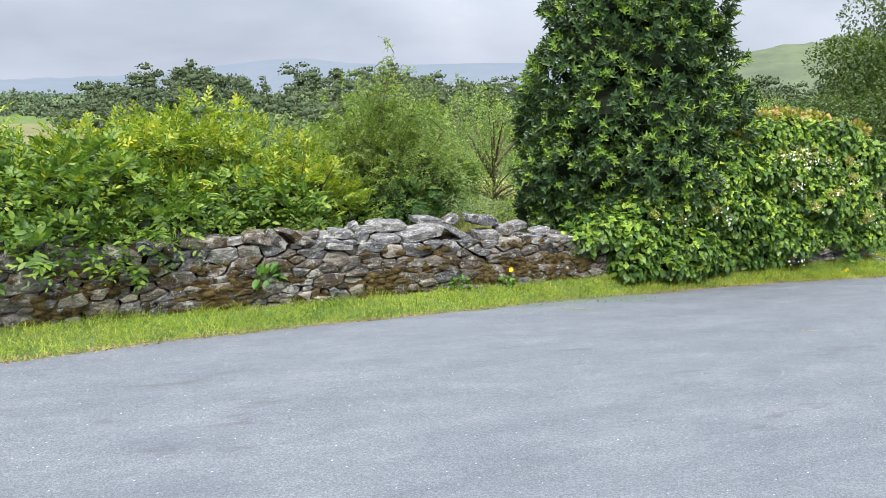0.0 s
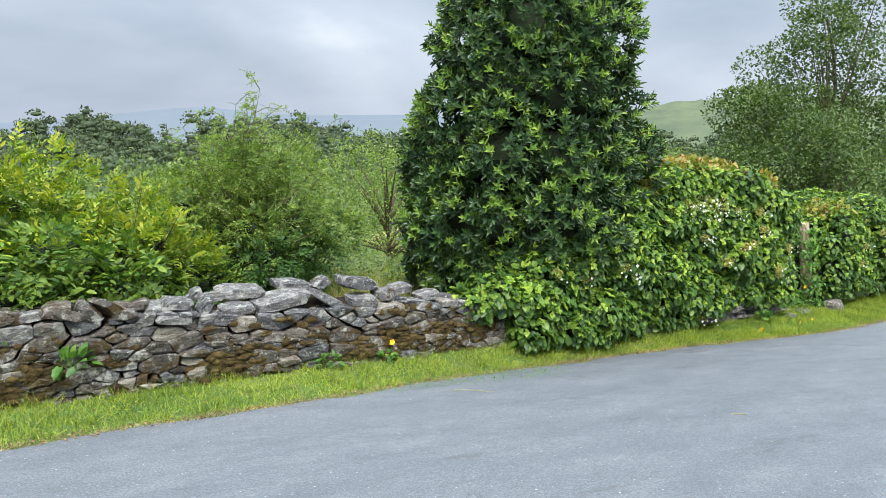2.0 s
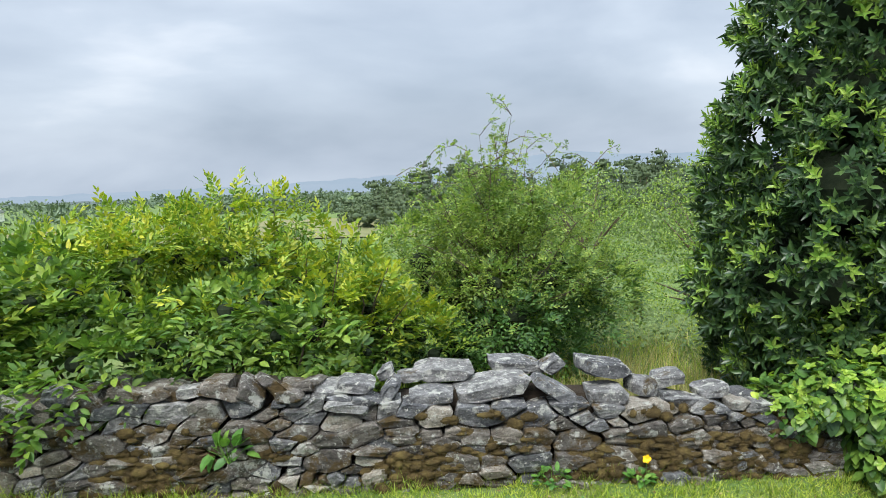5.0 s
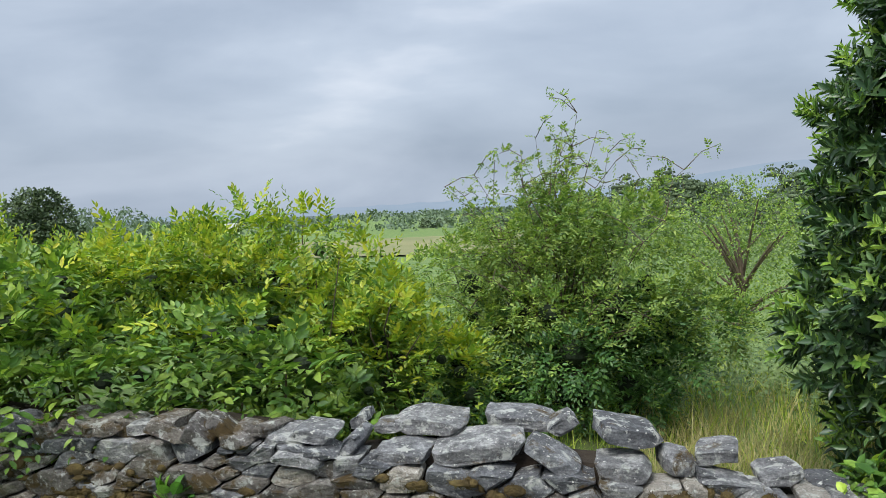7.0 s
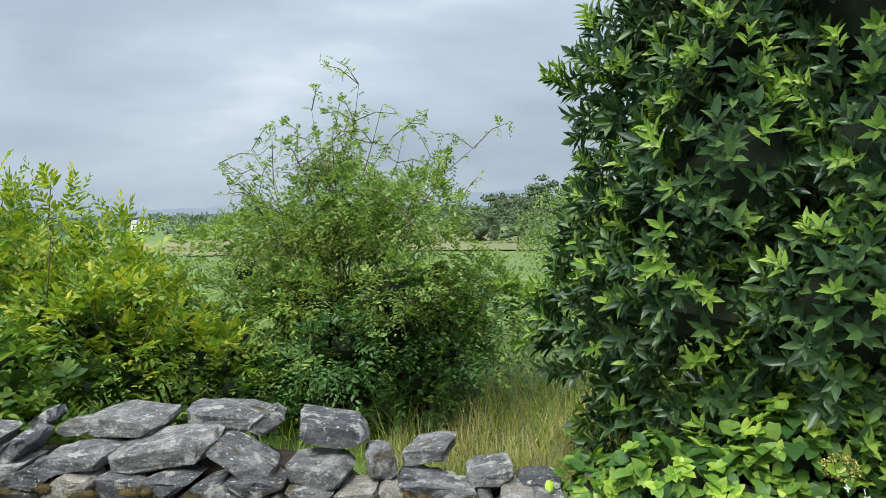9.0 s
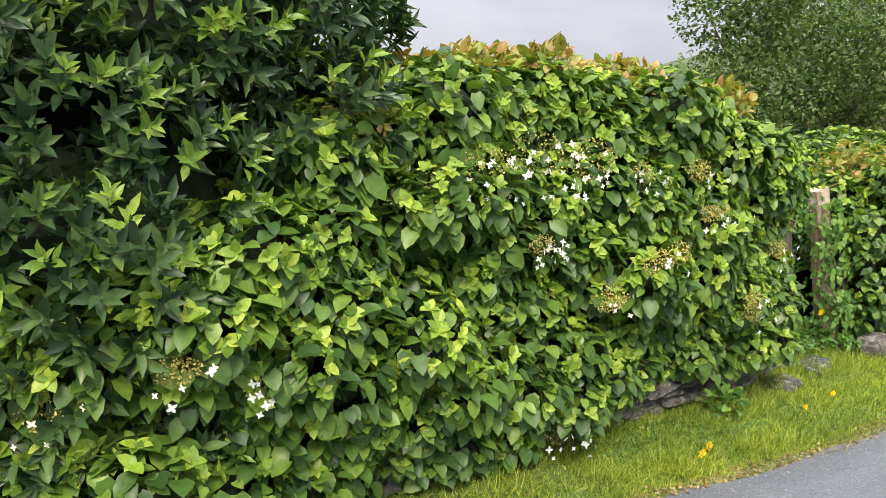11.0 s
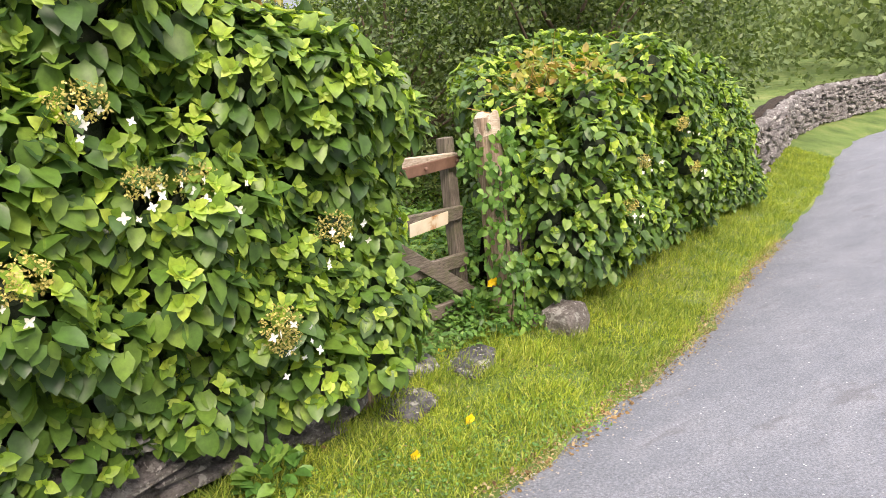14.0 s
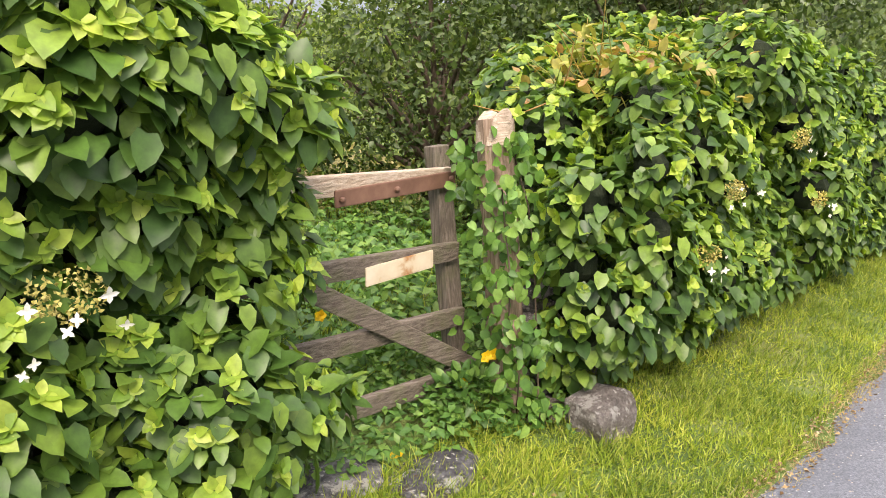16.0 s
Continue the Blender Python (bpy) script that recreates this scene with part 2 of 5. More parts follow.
# ---- building helpers ----
def part(name, mesh, mat, parent=None, label="", kind=""):
    """Links a bmesh or a mesh as one object, under its thing if one is given."""
    if isinstance(mesh, bmesh.types.BMesh):
        data = bpy.data.meshes.new(name)
        mesh.to_mesh(data)
        mesh.free()
    else:
        data = mesh
    if mat and not data.materials:
        data.materials.append(mat)
    ob = new(name, data)
    ob.parent = parent
    if label:
        ob["label"] = label
    if kind:
        ob["kind"] = kind
    return ob


def thing(name, where, label, category, group="", kind=""):
    ob = new(name)
    ob.location = where
    ob.empty_display_size = 0.1
    return tagged(ob, label, category, group, kind)


def mesh_from(name, verts, faces, smooth=False):
    me = bpy.data.meshes.new(name)
    verts = np.asarray(verts, np.float32)
    faces = np.asarray(faces, np.int32)
    me.vertices.add(len(verts))
    me.vertices.foreach_set("co", verts.ravel())
    k = faces.shape[1]
    me.loops.add(faces.size)
    me.loops.foreach_set("vertex_index", faces.ravel())
    me.polygons.add(len(faces))
    me.polygons.foreach_set("loop_start", np.arange(0, faces.size, k, dtype=np.int32))
    me.polygons.foreach_set("use_smooth", np.full(len(faces), smooth))
    me.update(calc_edges=True)
    return me


def unit(v):
    return v / np.maximum(np.linalg.norm(v, axis=-1, keepdims=True), 1e-9)


# leaf outlines: x across, y along, z lift; with triangles
NARROW = (np.array([(0, 0, 0), (0.5, 0.45, 0.12), (0, 0.5, 0), (-0.5, 0.45, 0.12), (0, 1, -0.08)]),
          np.array([(0, 1, 2), (0, 2, 3), (1, 4, 2), (2, 4, 3)]))
HEART = (np.array([(0, 0.05, 0), (0.3, -0.01, 0.05), (0.5, 0.36, 0.1), (0.34, 0.76, 0.03), (0, 1.05, -0.13), (-0.34, 0.76, 0.03), (-0.5, 0.36, 0.1), (-0.3, -0.01, 0.05), (0, 0.5, -0.02)]),
         np.array([(0, 1, 2), (0, 2, 8), (8, 2, 3), (8, 3, 4), (8, 4, 5), (8, 5, 6), (8, 6, 0), (0, 6, 7)]))
OVAL = (np.array([(0, 0, 0), (0.42, 0.28, 0.09), (0.44, 0.62, 0.07), (0, 1.02, -0.08), (-0.44, 0.62, 0.07), (-0.42, 0.28, 0.09)]),
        np.array([(0, 1, 2), (0, 2, 3), (0, 3, 4), (0, 4, 5)]))
BLADE = (np.array([(0.5, 0, 0), (-0.5, 0, 0), (0.3, 0.55, 0.08), (-0.3, 0.55, 0.08), (0, 1, 0.3)]),
         np.array([(0, 2, 1), (1, 2, 3), (2, 4, 3)]))


def leaves(name, base, tip, face, length, width, outline=NARROW):
    """A mesh of leaves: where each starts, the way its tip points, the way its upper side looks, its length and width."""
    shape, tris = outline
    tip = unit(tip)
    side = unit(np.cross(tip, face))
    up = np.cross(side, tip)
    length, width = np.broadcast_to(length, len(base)), np.broadcast_to(width, len(base))
    v = (base[:, None] + side[:, None] * (shape[None, :, 0:1] * width[:, None, None])
         + tip[:, None] * (shape[None, :, 1:2] * length[:, None, None]) + up[:, None] * (shape[None, :, 2:3] * length[:, None, None]))
    f = tris[None] + (np.arange(len(base)) * len(shape))[:, None, None]
    return mesh_from(name, v.reshape(-1, 3), f.reshape(-1, 3), outline is not BLADE)


def sprays(name, rng, base, way, reach, k, size, wide, outline=OVAL, spread=0.9, sag=0.15):
    """Leafy shoots: pairs of leaves along a stem that starts at base and runs out along way."""
    n = len(base)
    way = unit(way)
    reach = rng.uniform(*reach, (n, 1, 1))
    side = unit(np.cross(way, rng.normal(0, 0.35, way.shape) + (0, 0, 1)))
    up = np.cross(side, way)
    s = np.linspace(0.12, 1.0, k)[None, :, None]
    at = base[:, None] + way[:, None] * reach * s - np.array((0, 0, 1.0)) * (sag * reach * s ** 2)
    hand = np.where(np.arange(k) % 2 == 0, 1.0, -1.0)[None, :, None]
    fan = spread * (1 - 0.75 * s ** 4)
    tip = way[:, None] * (0.45 + 0.5 * s) + side[:, None] * hand * fan + up[:, None] * rng.normal(0.05, 0.25, (n, k, 1))
    face = up[:, None] + rng.normal(0, 0.3, (n, k, 3)) + (0, -0.15, 0.35)
    ln = (rng.uniform(*size, (n, 1)) * (1.05 - 0.35 * s[..., 0] ** 2) * rng.uniform(0.8, 1.15, (n, k))).ravel()
    return leaves(name, at.reshape(-1, 3), tip.reshape(-1, 3), face.reshape(-1, 3), ln, ln * wide, outline)


def on_clumps(rng, clumps, n, shell=(0.8, 1.03), low=-0.6):
    """Points near the outside of a heap of ellipsoids (x, y, z, rx, ry, rz), and the way out."""
    c = np.array(clumps, float)
    weight = (c[:, 3] * c[:, 5] + c[:, 4] * c[:, 5] + c[:, 3] * c[:, 4])
    points, outs = [], []
    while sum(map(len, points)) < n:
        pick = rng.choice(len(c), 4 * n, p=weight / weight.sum())
        d = unit(rng.normal(size=(4 * n, 3)))
        r = rng.uniform(*shell, size=(4 * n, 1))
        p = c[pick, :3] + d * c[pick, 3:] * r
        inside = (np.sum(((p[:, None] - c[None, :, :3]) / c[None, :, 3:]) ** 2, 2) < 0.55).any(1)
        keep = ~inside & (d[:, 2] > low)
        points.append(p[keep])
        outs.append(unit(d / c[pick, 3:])[keep])
    return np.concatenate(points)[:n], np.concatenate(outs)[:n]


def heap(rng, box, n, r, flat=0.8):
    """Ellipsoids strewn in a box (x0, x1, y0, y1, z0, z1)."""
    x0, x1, y0, y1, z0, z1 = box
    made = []
    for _ in range(n):
        s = rng.uniform(*r)
        made.append((rng.uniform(x0, x1), rng.uniform(y0, y1), rng.uniform(z0, z1), s, s, s * flat))
    return made


def core_mesh(name, clumps, shrink=0.72, seg=8, rings=6, smooth=False):
    """Shrunken lumps in one mesh; in a bush they stand for the shade inside."""
    a = np.linspace(0, 2 * np.pi, seg, endpoint=False)
    b = np.linspace(0, np.pi, rings)
    grid = np.array([(np.sin(v) * np.cos(u), np.sin(v) * np.sin(u), np.cos(v)) for v in b for u in a])
    quad = np.array([(i * seg + j, (i + 1) * seg + j, (i + 1) * seg + (j + 1) % seg, i * seg + (j + 1) % seg) for i in range(rings - 1) for j in range(seg)])
    verts, faces = [], []
    for k, c in enumerate(clumps):
        verts.append(np.array(c[:3]) + grid * np.array(c[3:]) * shrink)
        faces.append(quad + k * len(grid))
    return mesh_from(name, np.concatenate(verts), np.concatenate(faces), smooth)


def tubes(name, lines, sides=5):
    """Twigs and limbs in one mesh: each line is a list of (point, radius)."""
    verts, faces, at = [], [], 0
    for line in lines:
        pts = [Vector(p) for p, _ in line]
        for i, (p, r) in enumerate(line):
            way = (pts[min(i + 1, len(pts) - 1)] - pts[max(i - 1, 0)]).normalized()
            q = way.to_track_quat("Z", "Y")
            for s in range(sides):
                a = 2 * math.pi * s / sides
                verts.append(Vector(p) + q @ Vector((r * math.cos(a), r * math.sin(a), 0)))
        for i in range(len(line) - 1):
            for s in range(sides):
                faces.append((at + i * sides + s, at + i * sides + (s + 1) % sides, at + (i + 1) * sides + (s + 1) % sides, at + (i + 1) * sides + s))
        at += len(line) * sides
    return mesh_from(name, [tuple(v) for v in verts], faces, True)


# ---- the plan ----
WALL_X = (-60, -8, 0, 1.5, 4, 6, 7.8, 9.4, 11, 14, 17, 20.5, 23, 30)
WALL_Y = (-6, -0.3, 0, 0.03, 0.32, 0.62, 0.95, 1.5, 2.0, 3.05, 3.85, 5.3, 6.0, 6.6)
EDGE_X = (-60, -8, -3.16, -2.08, -0.7, 0.5, 1.85, 3.74, 5.3, 7.1, 7.8, 8.7, 10.2, 12.8, 14.5, 16.7, 20.5, 23, 30)
EDGE_Y = (-16, -3.0, -1.6, -1.23, -0.92, -0.7, -0.4, -0.15, 0.05, 0.13, 0.17, 0.34, 0.7, 1.64, 2.2, 2.9, 4.4, 5.1, 5.6)


def wall_y(x):
    return np.interp(x, WALL_X, WALL_Y)


def edge_y(x):
    return np.interp(x, EDGE_X, EDGE_Y)


def ground_z(x, y):
    """The hillside: the road's tilted plane, the meadow that falls away behind the wall, the valley floor."""
    x, y = np.asarray(x, float), np.asarray(y, float)
    xs = np.clip(x, -14, 14)
    ys = np.clip(y, -11, None)
    wy, ey = wall_y(np.clip(x, -14, 28)), edge_y(np.clip(x, -14, 28))
    front = -0.031 - 0.0574 * xs - 0.136 * np.minimum(ys, ey)
    foot = np.interp(xs, (-14, -3.35, -2, -1.1, 1.5, 2.45, 4, 7, 9.4, 12, 14), (0.4, 0.15, 0.11, 0.075, 0.05, 0.02, -0.18, -0.42, -0.59, -0.88, -1.1)) - 0.1 * np.clip(wy - 3.05, 0, None)
    front = front + (foot - front) * np.clip((ys - ey) / np.maximum(wy - ey, 0.05), 0, 1)
    behind = np.clip(y - wy, 0, None)
    fall = 0.02 * np.clip(behind, 0, 3) + 0.085 * np.clip(behind - 3, 0, 100) + 0.036 * np.clip(behind - 100, 0, 2600)
    return front - fall


def gz(x, y):
    return float(ground_z(x, y))


# ---- ground, road, distance ----
def build_ground():
    near = np.arange(-16, 30.01, 0.25)
    xs = np.concatenate([[-2500, -1200, -600, -300, -150, -80, -50, -35, -25], near, [35, 42, 50, 60, 75, 100, 150, 250, 400, 700, 1200, 2500]])
    ys = np.concatenate([[-2500, -1000, -400, -150, -60, -30, -20], np.arange(-14, -4.01, 0.5), np.arange(-4, 6, 0.1), np.arange(6, 20.01, 0.5), [23, 27, 32, 40, 50, 65, 80, 100, 130, 180, 250, 400, 700, 1200, 2500]])
    gx, gy = np.meshgrid(xs, ys)
    z = ground_z(gx, gy)
    rough = np.array([noise.noise((a * 0.7, b * 0.7, 0)) for a, b in zip(gx.ravel(), gy.ravel())]).reshape(gx.shape)
    z = z + np.where(gy > wall_y(np.clip(gx, -14, 24)) + 0.6, 0.12 * rough, 0.0)
    z = z - np.where((gy < edge_y(gx) - 0.1), 0.03, 0)
    v = np.stack([gx, gy, z], -1).reshape(-1, 3)
    w = len(xs)
    f = [(r * w + c, r * w + c + 1, (r + 1) * w + c + 1, (r + 1) * w + c) for r in range(len(ys) - 1) for c in range(w - 1)]
    ob = part("ground", mesh_from("ground", v, f, True), GROUND)
    tagged(ob, "grassy hillside falling away to the valley", "ground", kind="structure")


def build_road():
    xs = np.concatenate([np.arange(-60, -10, 2.0), np.arange(-10, 30.01, 0.25)])
    rng = np.random.default_rng(4)
    wob = 0.03 * np.sin(xs * 5.1) + 0.02 * np.sin(xs * 13.7 + 1) + 0.012 * rng.normal(size=len(xs))
    offs = np.array([0, 0.05, 0.4, 1, 2, 3, 4.5, 6, 8, 9.5])
    v = []
    for x, o in zip(xs, wob):
        for k, d in enumerate(offs):
            y = float(edge_y(x)) - d + (o if k < 2 else 0)
            v.append((x, y, gz(x, y) + (-0.01 if k == 0 else 0.014)))
    w = len(offs)
    f = [(r * w + c, r * w + c + 1, (r + 1) * w + c + 1, (r + 1) * w + c) for r in range(len(xs) - 1) for c in range(w - 1)]
    f = [q[::-1] for q in f]
    tagged(part("road", mesh_from("road", v, f, True), ASPHALT), "worn blue-grey asphalt lane with pale stone chips", "road", kind="structure")


def far_trees(name, rng, spots, blobs, leaf, tiers=6, flat=0.62, low=0.45, heart=0.0):
    """A wood far off: crowns of many clumps on their trunks, in one piece. A spot: foot, height, spread."""
    pts, outs, lens, hearts = [], [], [], []
    for x, y, z, h, r in spots:
        cl = [(x + rng.normal(0, r * 0.5), y + rng.normal(0, r * 0.5), z + h * rng.uniform(low, 0.94), r * rng.uniform(0.3, 0.6), r * rng.uniform(0.3, 0.6), r * flat * rng.uniform(0.3, 0.6)) for _ in range(tiers)]
        p, o = on_clumps(rng, cl, blobs, (0.7, 1.1), -0.5)
        pts.append(p)
        outs.append(o)
        lens.append(np.full(blobs, leaf * r))
        hearts += cl
    p, o, l = np.concatenate(pts), np.concatenate(outs), np.concatenate(lens)
    l = l * rng.uniform(0.6, 1.4, len(l))
    solid = core_mesh(name, hearts, heart, 6, 4, True) if heart else None
    return solid, leaves(name, p, o + rng.normal(0, 0.5, p.shape) + (0, 0, 0.3), o + (0, 0, 0.6) + rng.normal(0, 0.3, p.shape), l, l * 0.8)


def grow_wood(name, meshes, mat, label, category):
    """A far wood as one thing: the solid of its crowns and the fringe of leaves over them."""
    ob = thing(name, (0, 0, 0), label, category, kind="stuff")
    if meshes[0]:
        part("crowns", meshes[0], mat, ob, kind="stuff")
    part("foliage", meshes[1], mat, ob, kind="stuff")


def far_trunks(name, spots):
    return tubes(name, [[((x, y, z - 1), 0.16), ((x + 0.1, y, z + h * 0.45), 0.13), ((x, y, z + h * 0.85), 0.05)] for x, y, z, h, r in spots], 4)


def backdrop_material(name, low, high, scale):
    """Far hills: haze of miles of summer air painted as a glowing colour."""
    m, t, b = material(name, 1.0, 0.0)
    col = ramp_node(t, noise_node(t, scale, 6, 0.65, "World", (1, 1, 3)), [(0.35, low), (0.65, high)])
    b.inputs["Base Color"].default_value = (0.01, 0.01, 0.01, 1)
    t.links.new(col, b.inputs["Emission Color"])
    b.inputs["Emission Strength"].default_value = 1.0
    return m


def ridge(name, dist, a0, a1, height, base, mat, label, seed, rough=0.3, step=0.35):
    """A far ridge on an arc about the lane, from bearing a0 to a1 degrees east of the view across the wall."""
    angles = np.arange(a0, a1 + step, step)
    v, f = [], []
    for a in angles:
        r = radians(a)
        h = height(a) * (1 + rough * noise.noise((a * 0.09, seed, 0))) + height(a) * 0.10 * noise.noise((a * 0.7, seed, 3)) + 0.05 * height(a) * noise.noise((a * 3, seed, 5))
        for k, (q, up) in enumerate(((0.8, 0.0), (0.88, 0.45), (0.94, 0.8), (1.0, 1.0), (1.15, 0.3))):
            v.append((dist * q * math.sin(r), dist * q * math.cos(r), base + (h - base) * up))
    n = len(angles)
    f = [(i * 5 + k, (i + 1) * 5 + k, (i + 1) * 5 + k + 1, i * 5 + k + 1) for i in range(n - 1) for k in range(4)]
    tagged(part(name, mesh_from(name, v, f, True), mat), label, "hills", kind="structure")


def build_distance():
    # hill colours glow, with the haze already mixed in
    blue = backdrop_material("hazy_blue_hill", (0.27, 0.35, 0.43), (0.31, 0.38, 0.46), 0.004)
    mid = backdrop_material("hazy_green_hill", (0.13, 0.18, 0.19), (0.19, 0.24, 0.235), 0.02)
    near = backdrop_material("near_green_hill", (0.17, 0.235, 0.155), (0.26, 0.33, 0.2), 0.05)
    def slope(d, degrees_up):
        return 2.2 + d * math.tan(radians(degrees_up))

    hills = lambda a: slope(2300, float(np.interp(a, (-80, -35, -25, -15, -8, 0, 5, 9, 11, 14, 18, 24, 40, 80), (-1.2, -1.4, -1.5, -1.42, -1.25, -0.9, -0.25, 0.25, 0.3, 0.0, -0.1, 0.1, 0.2, 0.4))))
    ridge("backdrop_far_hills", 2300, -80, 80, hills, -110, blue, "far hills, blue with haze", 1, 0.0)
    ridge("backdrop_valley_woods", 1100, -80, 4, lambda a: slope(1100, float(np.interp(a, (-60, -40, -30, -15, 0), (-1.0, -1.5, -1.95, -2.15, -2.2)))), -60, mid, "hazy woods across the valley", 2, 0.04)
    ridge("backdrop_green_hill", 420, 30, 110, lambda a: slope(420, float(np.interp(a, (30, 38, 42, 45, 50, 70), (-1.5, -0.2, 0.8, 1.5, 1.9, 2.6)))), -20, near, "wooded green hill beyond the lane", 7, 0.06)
    rng = np.random.default_rng(11)
    # the pine wood on the slope beyond the meadow: its tree tops follow the brow
    spots = []
    for _ in range(540):
        deg = rng.uniform(-17, 62)
        a = radians(deg)
        back = rng.uniform(0, 1) ** 0.7
        d = 105 + 115 * back + (60 if deg < -6 else 0)
        brow = float(np.interp(deg, (-17, -13, -9, -6, -4, -1, 3.5, 6, 10, 17, 20, 22, 28, 40, 62), (-2.4, -2.3, -1.9, -1.7, -1.2, -0.6, -0.1, -0.6, -0.1, -0.1, -0.35, -0.8, -0.5, -0.2, 0.2)))
        h = rng.uniform(8, 13)
        top = slope(d, brow - (1 - back) * 3.4) + rng.normal(-0.5, 0.8)
        spots.append((d * math.sin(a), d * math.cos(a), top - h, h, rng.uniform(2.4, 4.4)))
    for deg, d, up, h in ((3.5, 190, 0.45, 15), (16.4, 200, 0.25, 13), (10.2, 205, 0.3, 13), (-0.6, 210, -0.2, 12)):
        a = radians(deg)
        spots.append((d * math.sin(a), d * math.cos(a), slope(d, up) - h, h, 4.2))
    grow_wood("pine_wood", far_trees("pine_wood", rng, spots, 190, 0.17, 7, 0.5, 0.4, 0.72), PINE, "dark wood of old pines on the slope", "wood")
    tagged(part("pine_trunks", far_trunks("pine_trunks", spots), BARK), "bare trunks of the far pine wood", "wood", kind="stuff")
    spots = []
    for _ in range(300):
        deg = rng.uniform(-50, 0)
        a, d = radians(deg), rng.uniform(230, 480)
        top = slope(d, float(np.interp(deg, (-50, -40, -30, -20, 0), (-1.4, -1.6, -2.2, -2.5, -2.5))) - rng.uniform(0, 1.4))
        h = rng.uniform(6, 10)
        spots.append((d * math.sin(a), d * math.cos(a), top - h, h, rng.uniform(4, 7)))
    for _ in range(260):
        deg = rng.uniform(-55, 4)
        a, d = radians(deg), rng.uniform(520, 950)
        h = rng.uniform(7, 11)
        spots.append((d * math.sin(a), d * math.cos(a), slope(d, float(np.interp(deg, (-40, -28, 0), (-1.5, -2.0, -2.2))) - rng.uniform(0, 0.5)) - h, h, rng.uniform(7, 11)))
    for _ in range(26):
        a, d = radians(rng.uniform(-43, -36)), rng.uniform(230, 260)
        h = rng.uniform(8, 12)
        spots.append((d * math.sin(a), d * math.cos(a), slope(d, rng.uniform(-1.3, -0.5)) - h, h, rng.uniform(2, 3.5)))
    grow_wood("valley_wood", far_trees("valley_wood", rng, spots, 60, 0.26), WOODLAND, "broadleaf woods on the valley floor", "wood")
    spots = []
    for _ in range(230):
        a = radians(rng.uniform(3, 75))
        d = rng.uniform(28, 100)
        x, y = d * math.sin(a), d * math.cos(a)
        spots.append((x, y, gz(x, y) - 0.3, rng.uniform(1.2, 2.4) + 0.014 * d, rng.uniform(1.2, 2.2) + 0.008 * d))
    for _ in range(70):
        a = radians(rng.uniform(64, 84))
        d = rng.uniform(32, 75)
        x, y = d * math.sin(a), max(9.0, d * math.cos(a))
        spots.append((x, y, gz(x, y), rng.uniform(4, 6.5), rng.uniform(2.2, 3.4)))
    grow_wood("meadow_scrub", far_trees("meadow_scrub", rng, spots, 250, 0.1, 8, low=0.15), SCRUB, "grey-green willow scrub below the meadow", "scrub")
    # the mown field down the valley
    v, f = [], []
    for i, d in enumerate((85, 100, 118, 140, 175)):
        for j, a in enumerate(np.linspace(-42, 0, 12)):
            r = radians(a)
            x, y = d * math.sin(r), d * math.cos(r)
            v.append((x, y, gz(x, y) + 0.15))
    f = [(i * 12 + j, i * 12 + j + 1, (i + 1) * 12 + j + 1, (i + 1) * 12 + j) for i in range(4) for j in range(11)]
    tagged(part("field", mesh_from("field", v, f, True), HAY), "pale mown field in the valley", "field", kind="structure")


# ---- the dry stone wall ----
def stone_mesh(seed, detail=2):
    """A rough split stone of about one metre a side, to be scaled."""
    rng = random.Random(seed)
    bm = bmesh.new()
    tip = [rng.uniform(-0.25, 0.25) for _ in range(3)]
    for _ in range(26 if detail < 3 else 34):
        d = Vector((rng.gauss(0, 1), rng.gauss(0, 1), rng.gauss(0, 1))).normalized()
        q = (abs(d.x) ** 4.5 + abs(d.y) ** 4.5 + abs(d.z) ** 4.5) ** (-1 / 4.5)
        v = d * q * 0.5 * rng.uniform(0.9, 1.1)
        v.z *= 1 + tip[0] * 1.6 * v.x
        v.z += tip[1] * v.x
        v.x += tip[2] * v.z
        bm.verts.new(v)
    bmesh.ops.convex_hull(bm, input=bm.verts[:])
    bmesh.ops.delete(bm, geom=[v for v in bm.verts if not v.link_faces], context="VERTS")
    if detail > 2:
        bmesh.ops.subdivide_edges(bm, edges=bm.edges[:], cuts=1, use_grid_fill=True)
        for v in bm.verts:
            v.co += noise.noise_vector(v.co * 4 + Vector((seed, 0, 0))) * 0.05 + Vector((0, 0, 0.03 * noise.noise(v.co * 9 * Vector((0.3, 0.3, 2)).length)))
    bmesh.ops.recalc_face_normals(bm, faces=bm.faces[:])
    data = bpy.data.meshes.new("stone")
    bm.to_mesh(data)
    bm.free()
    return data


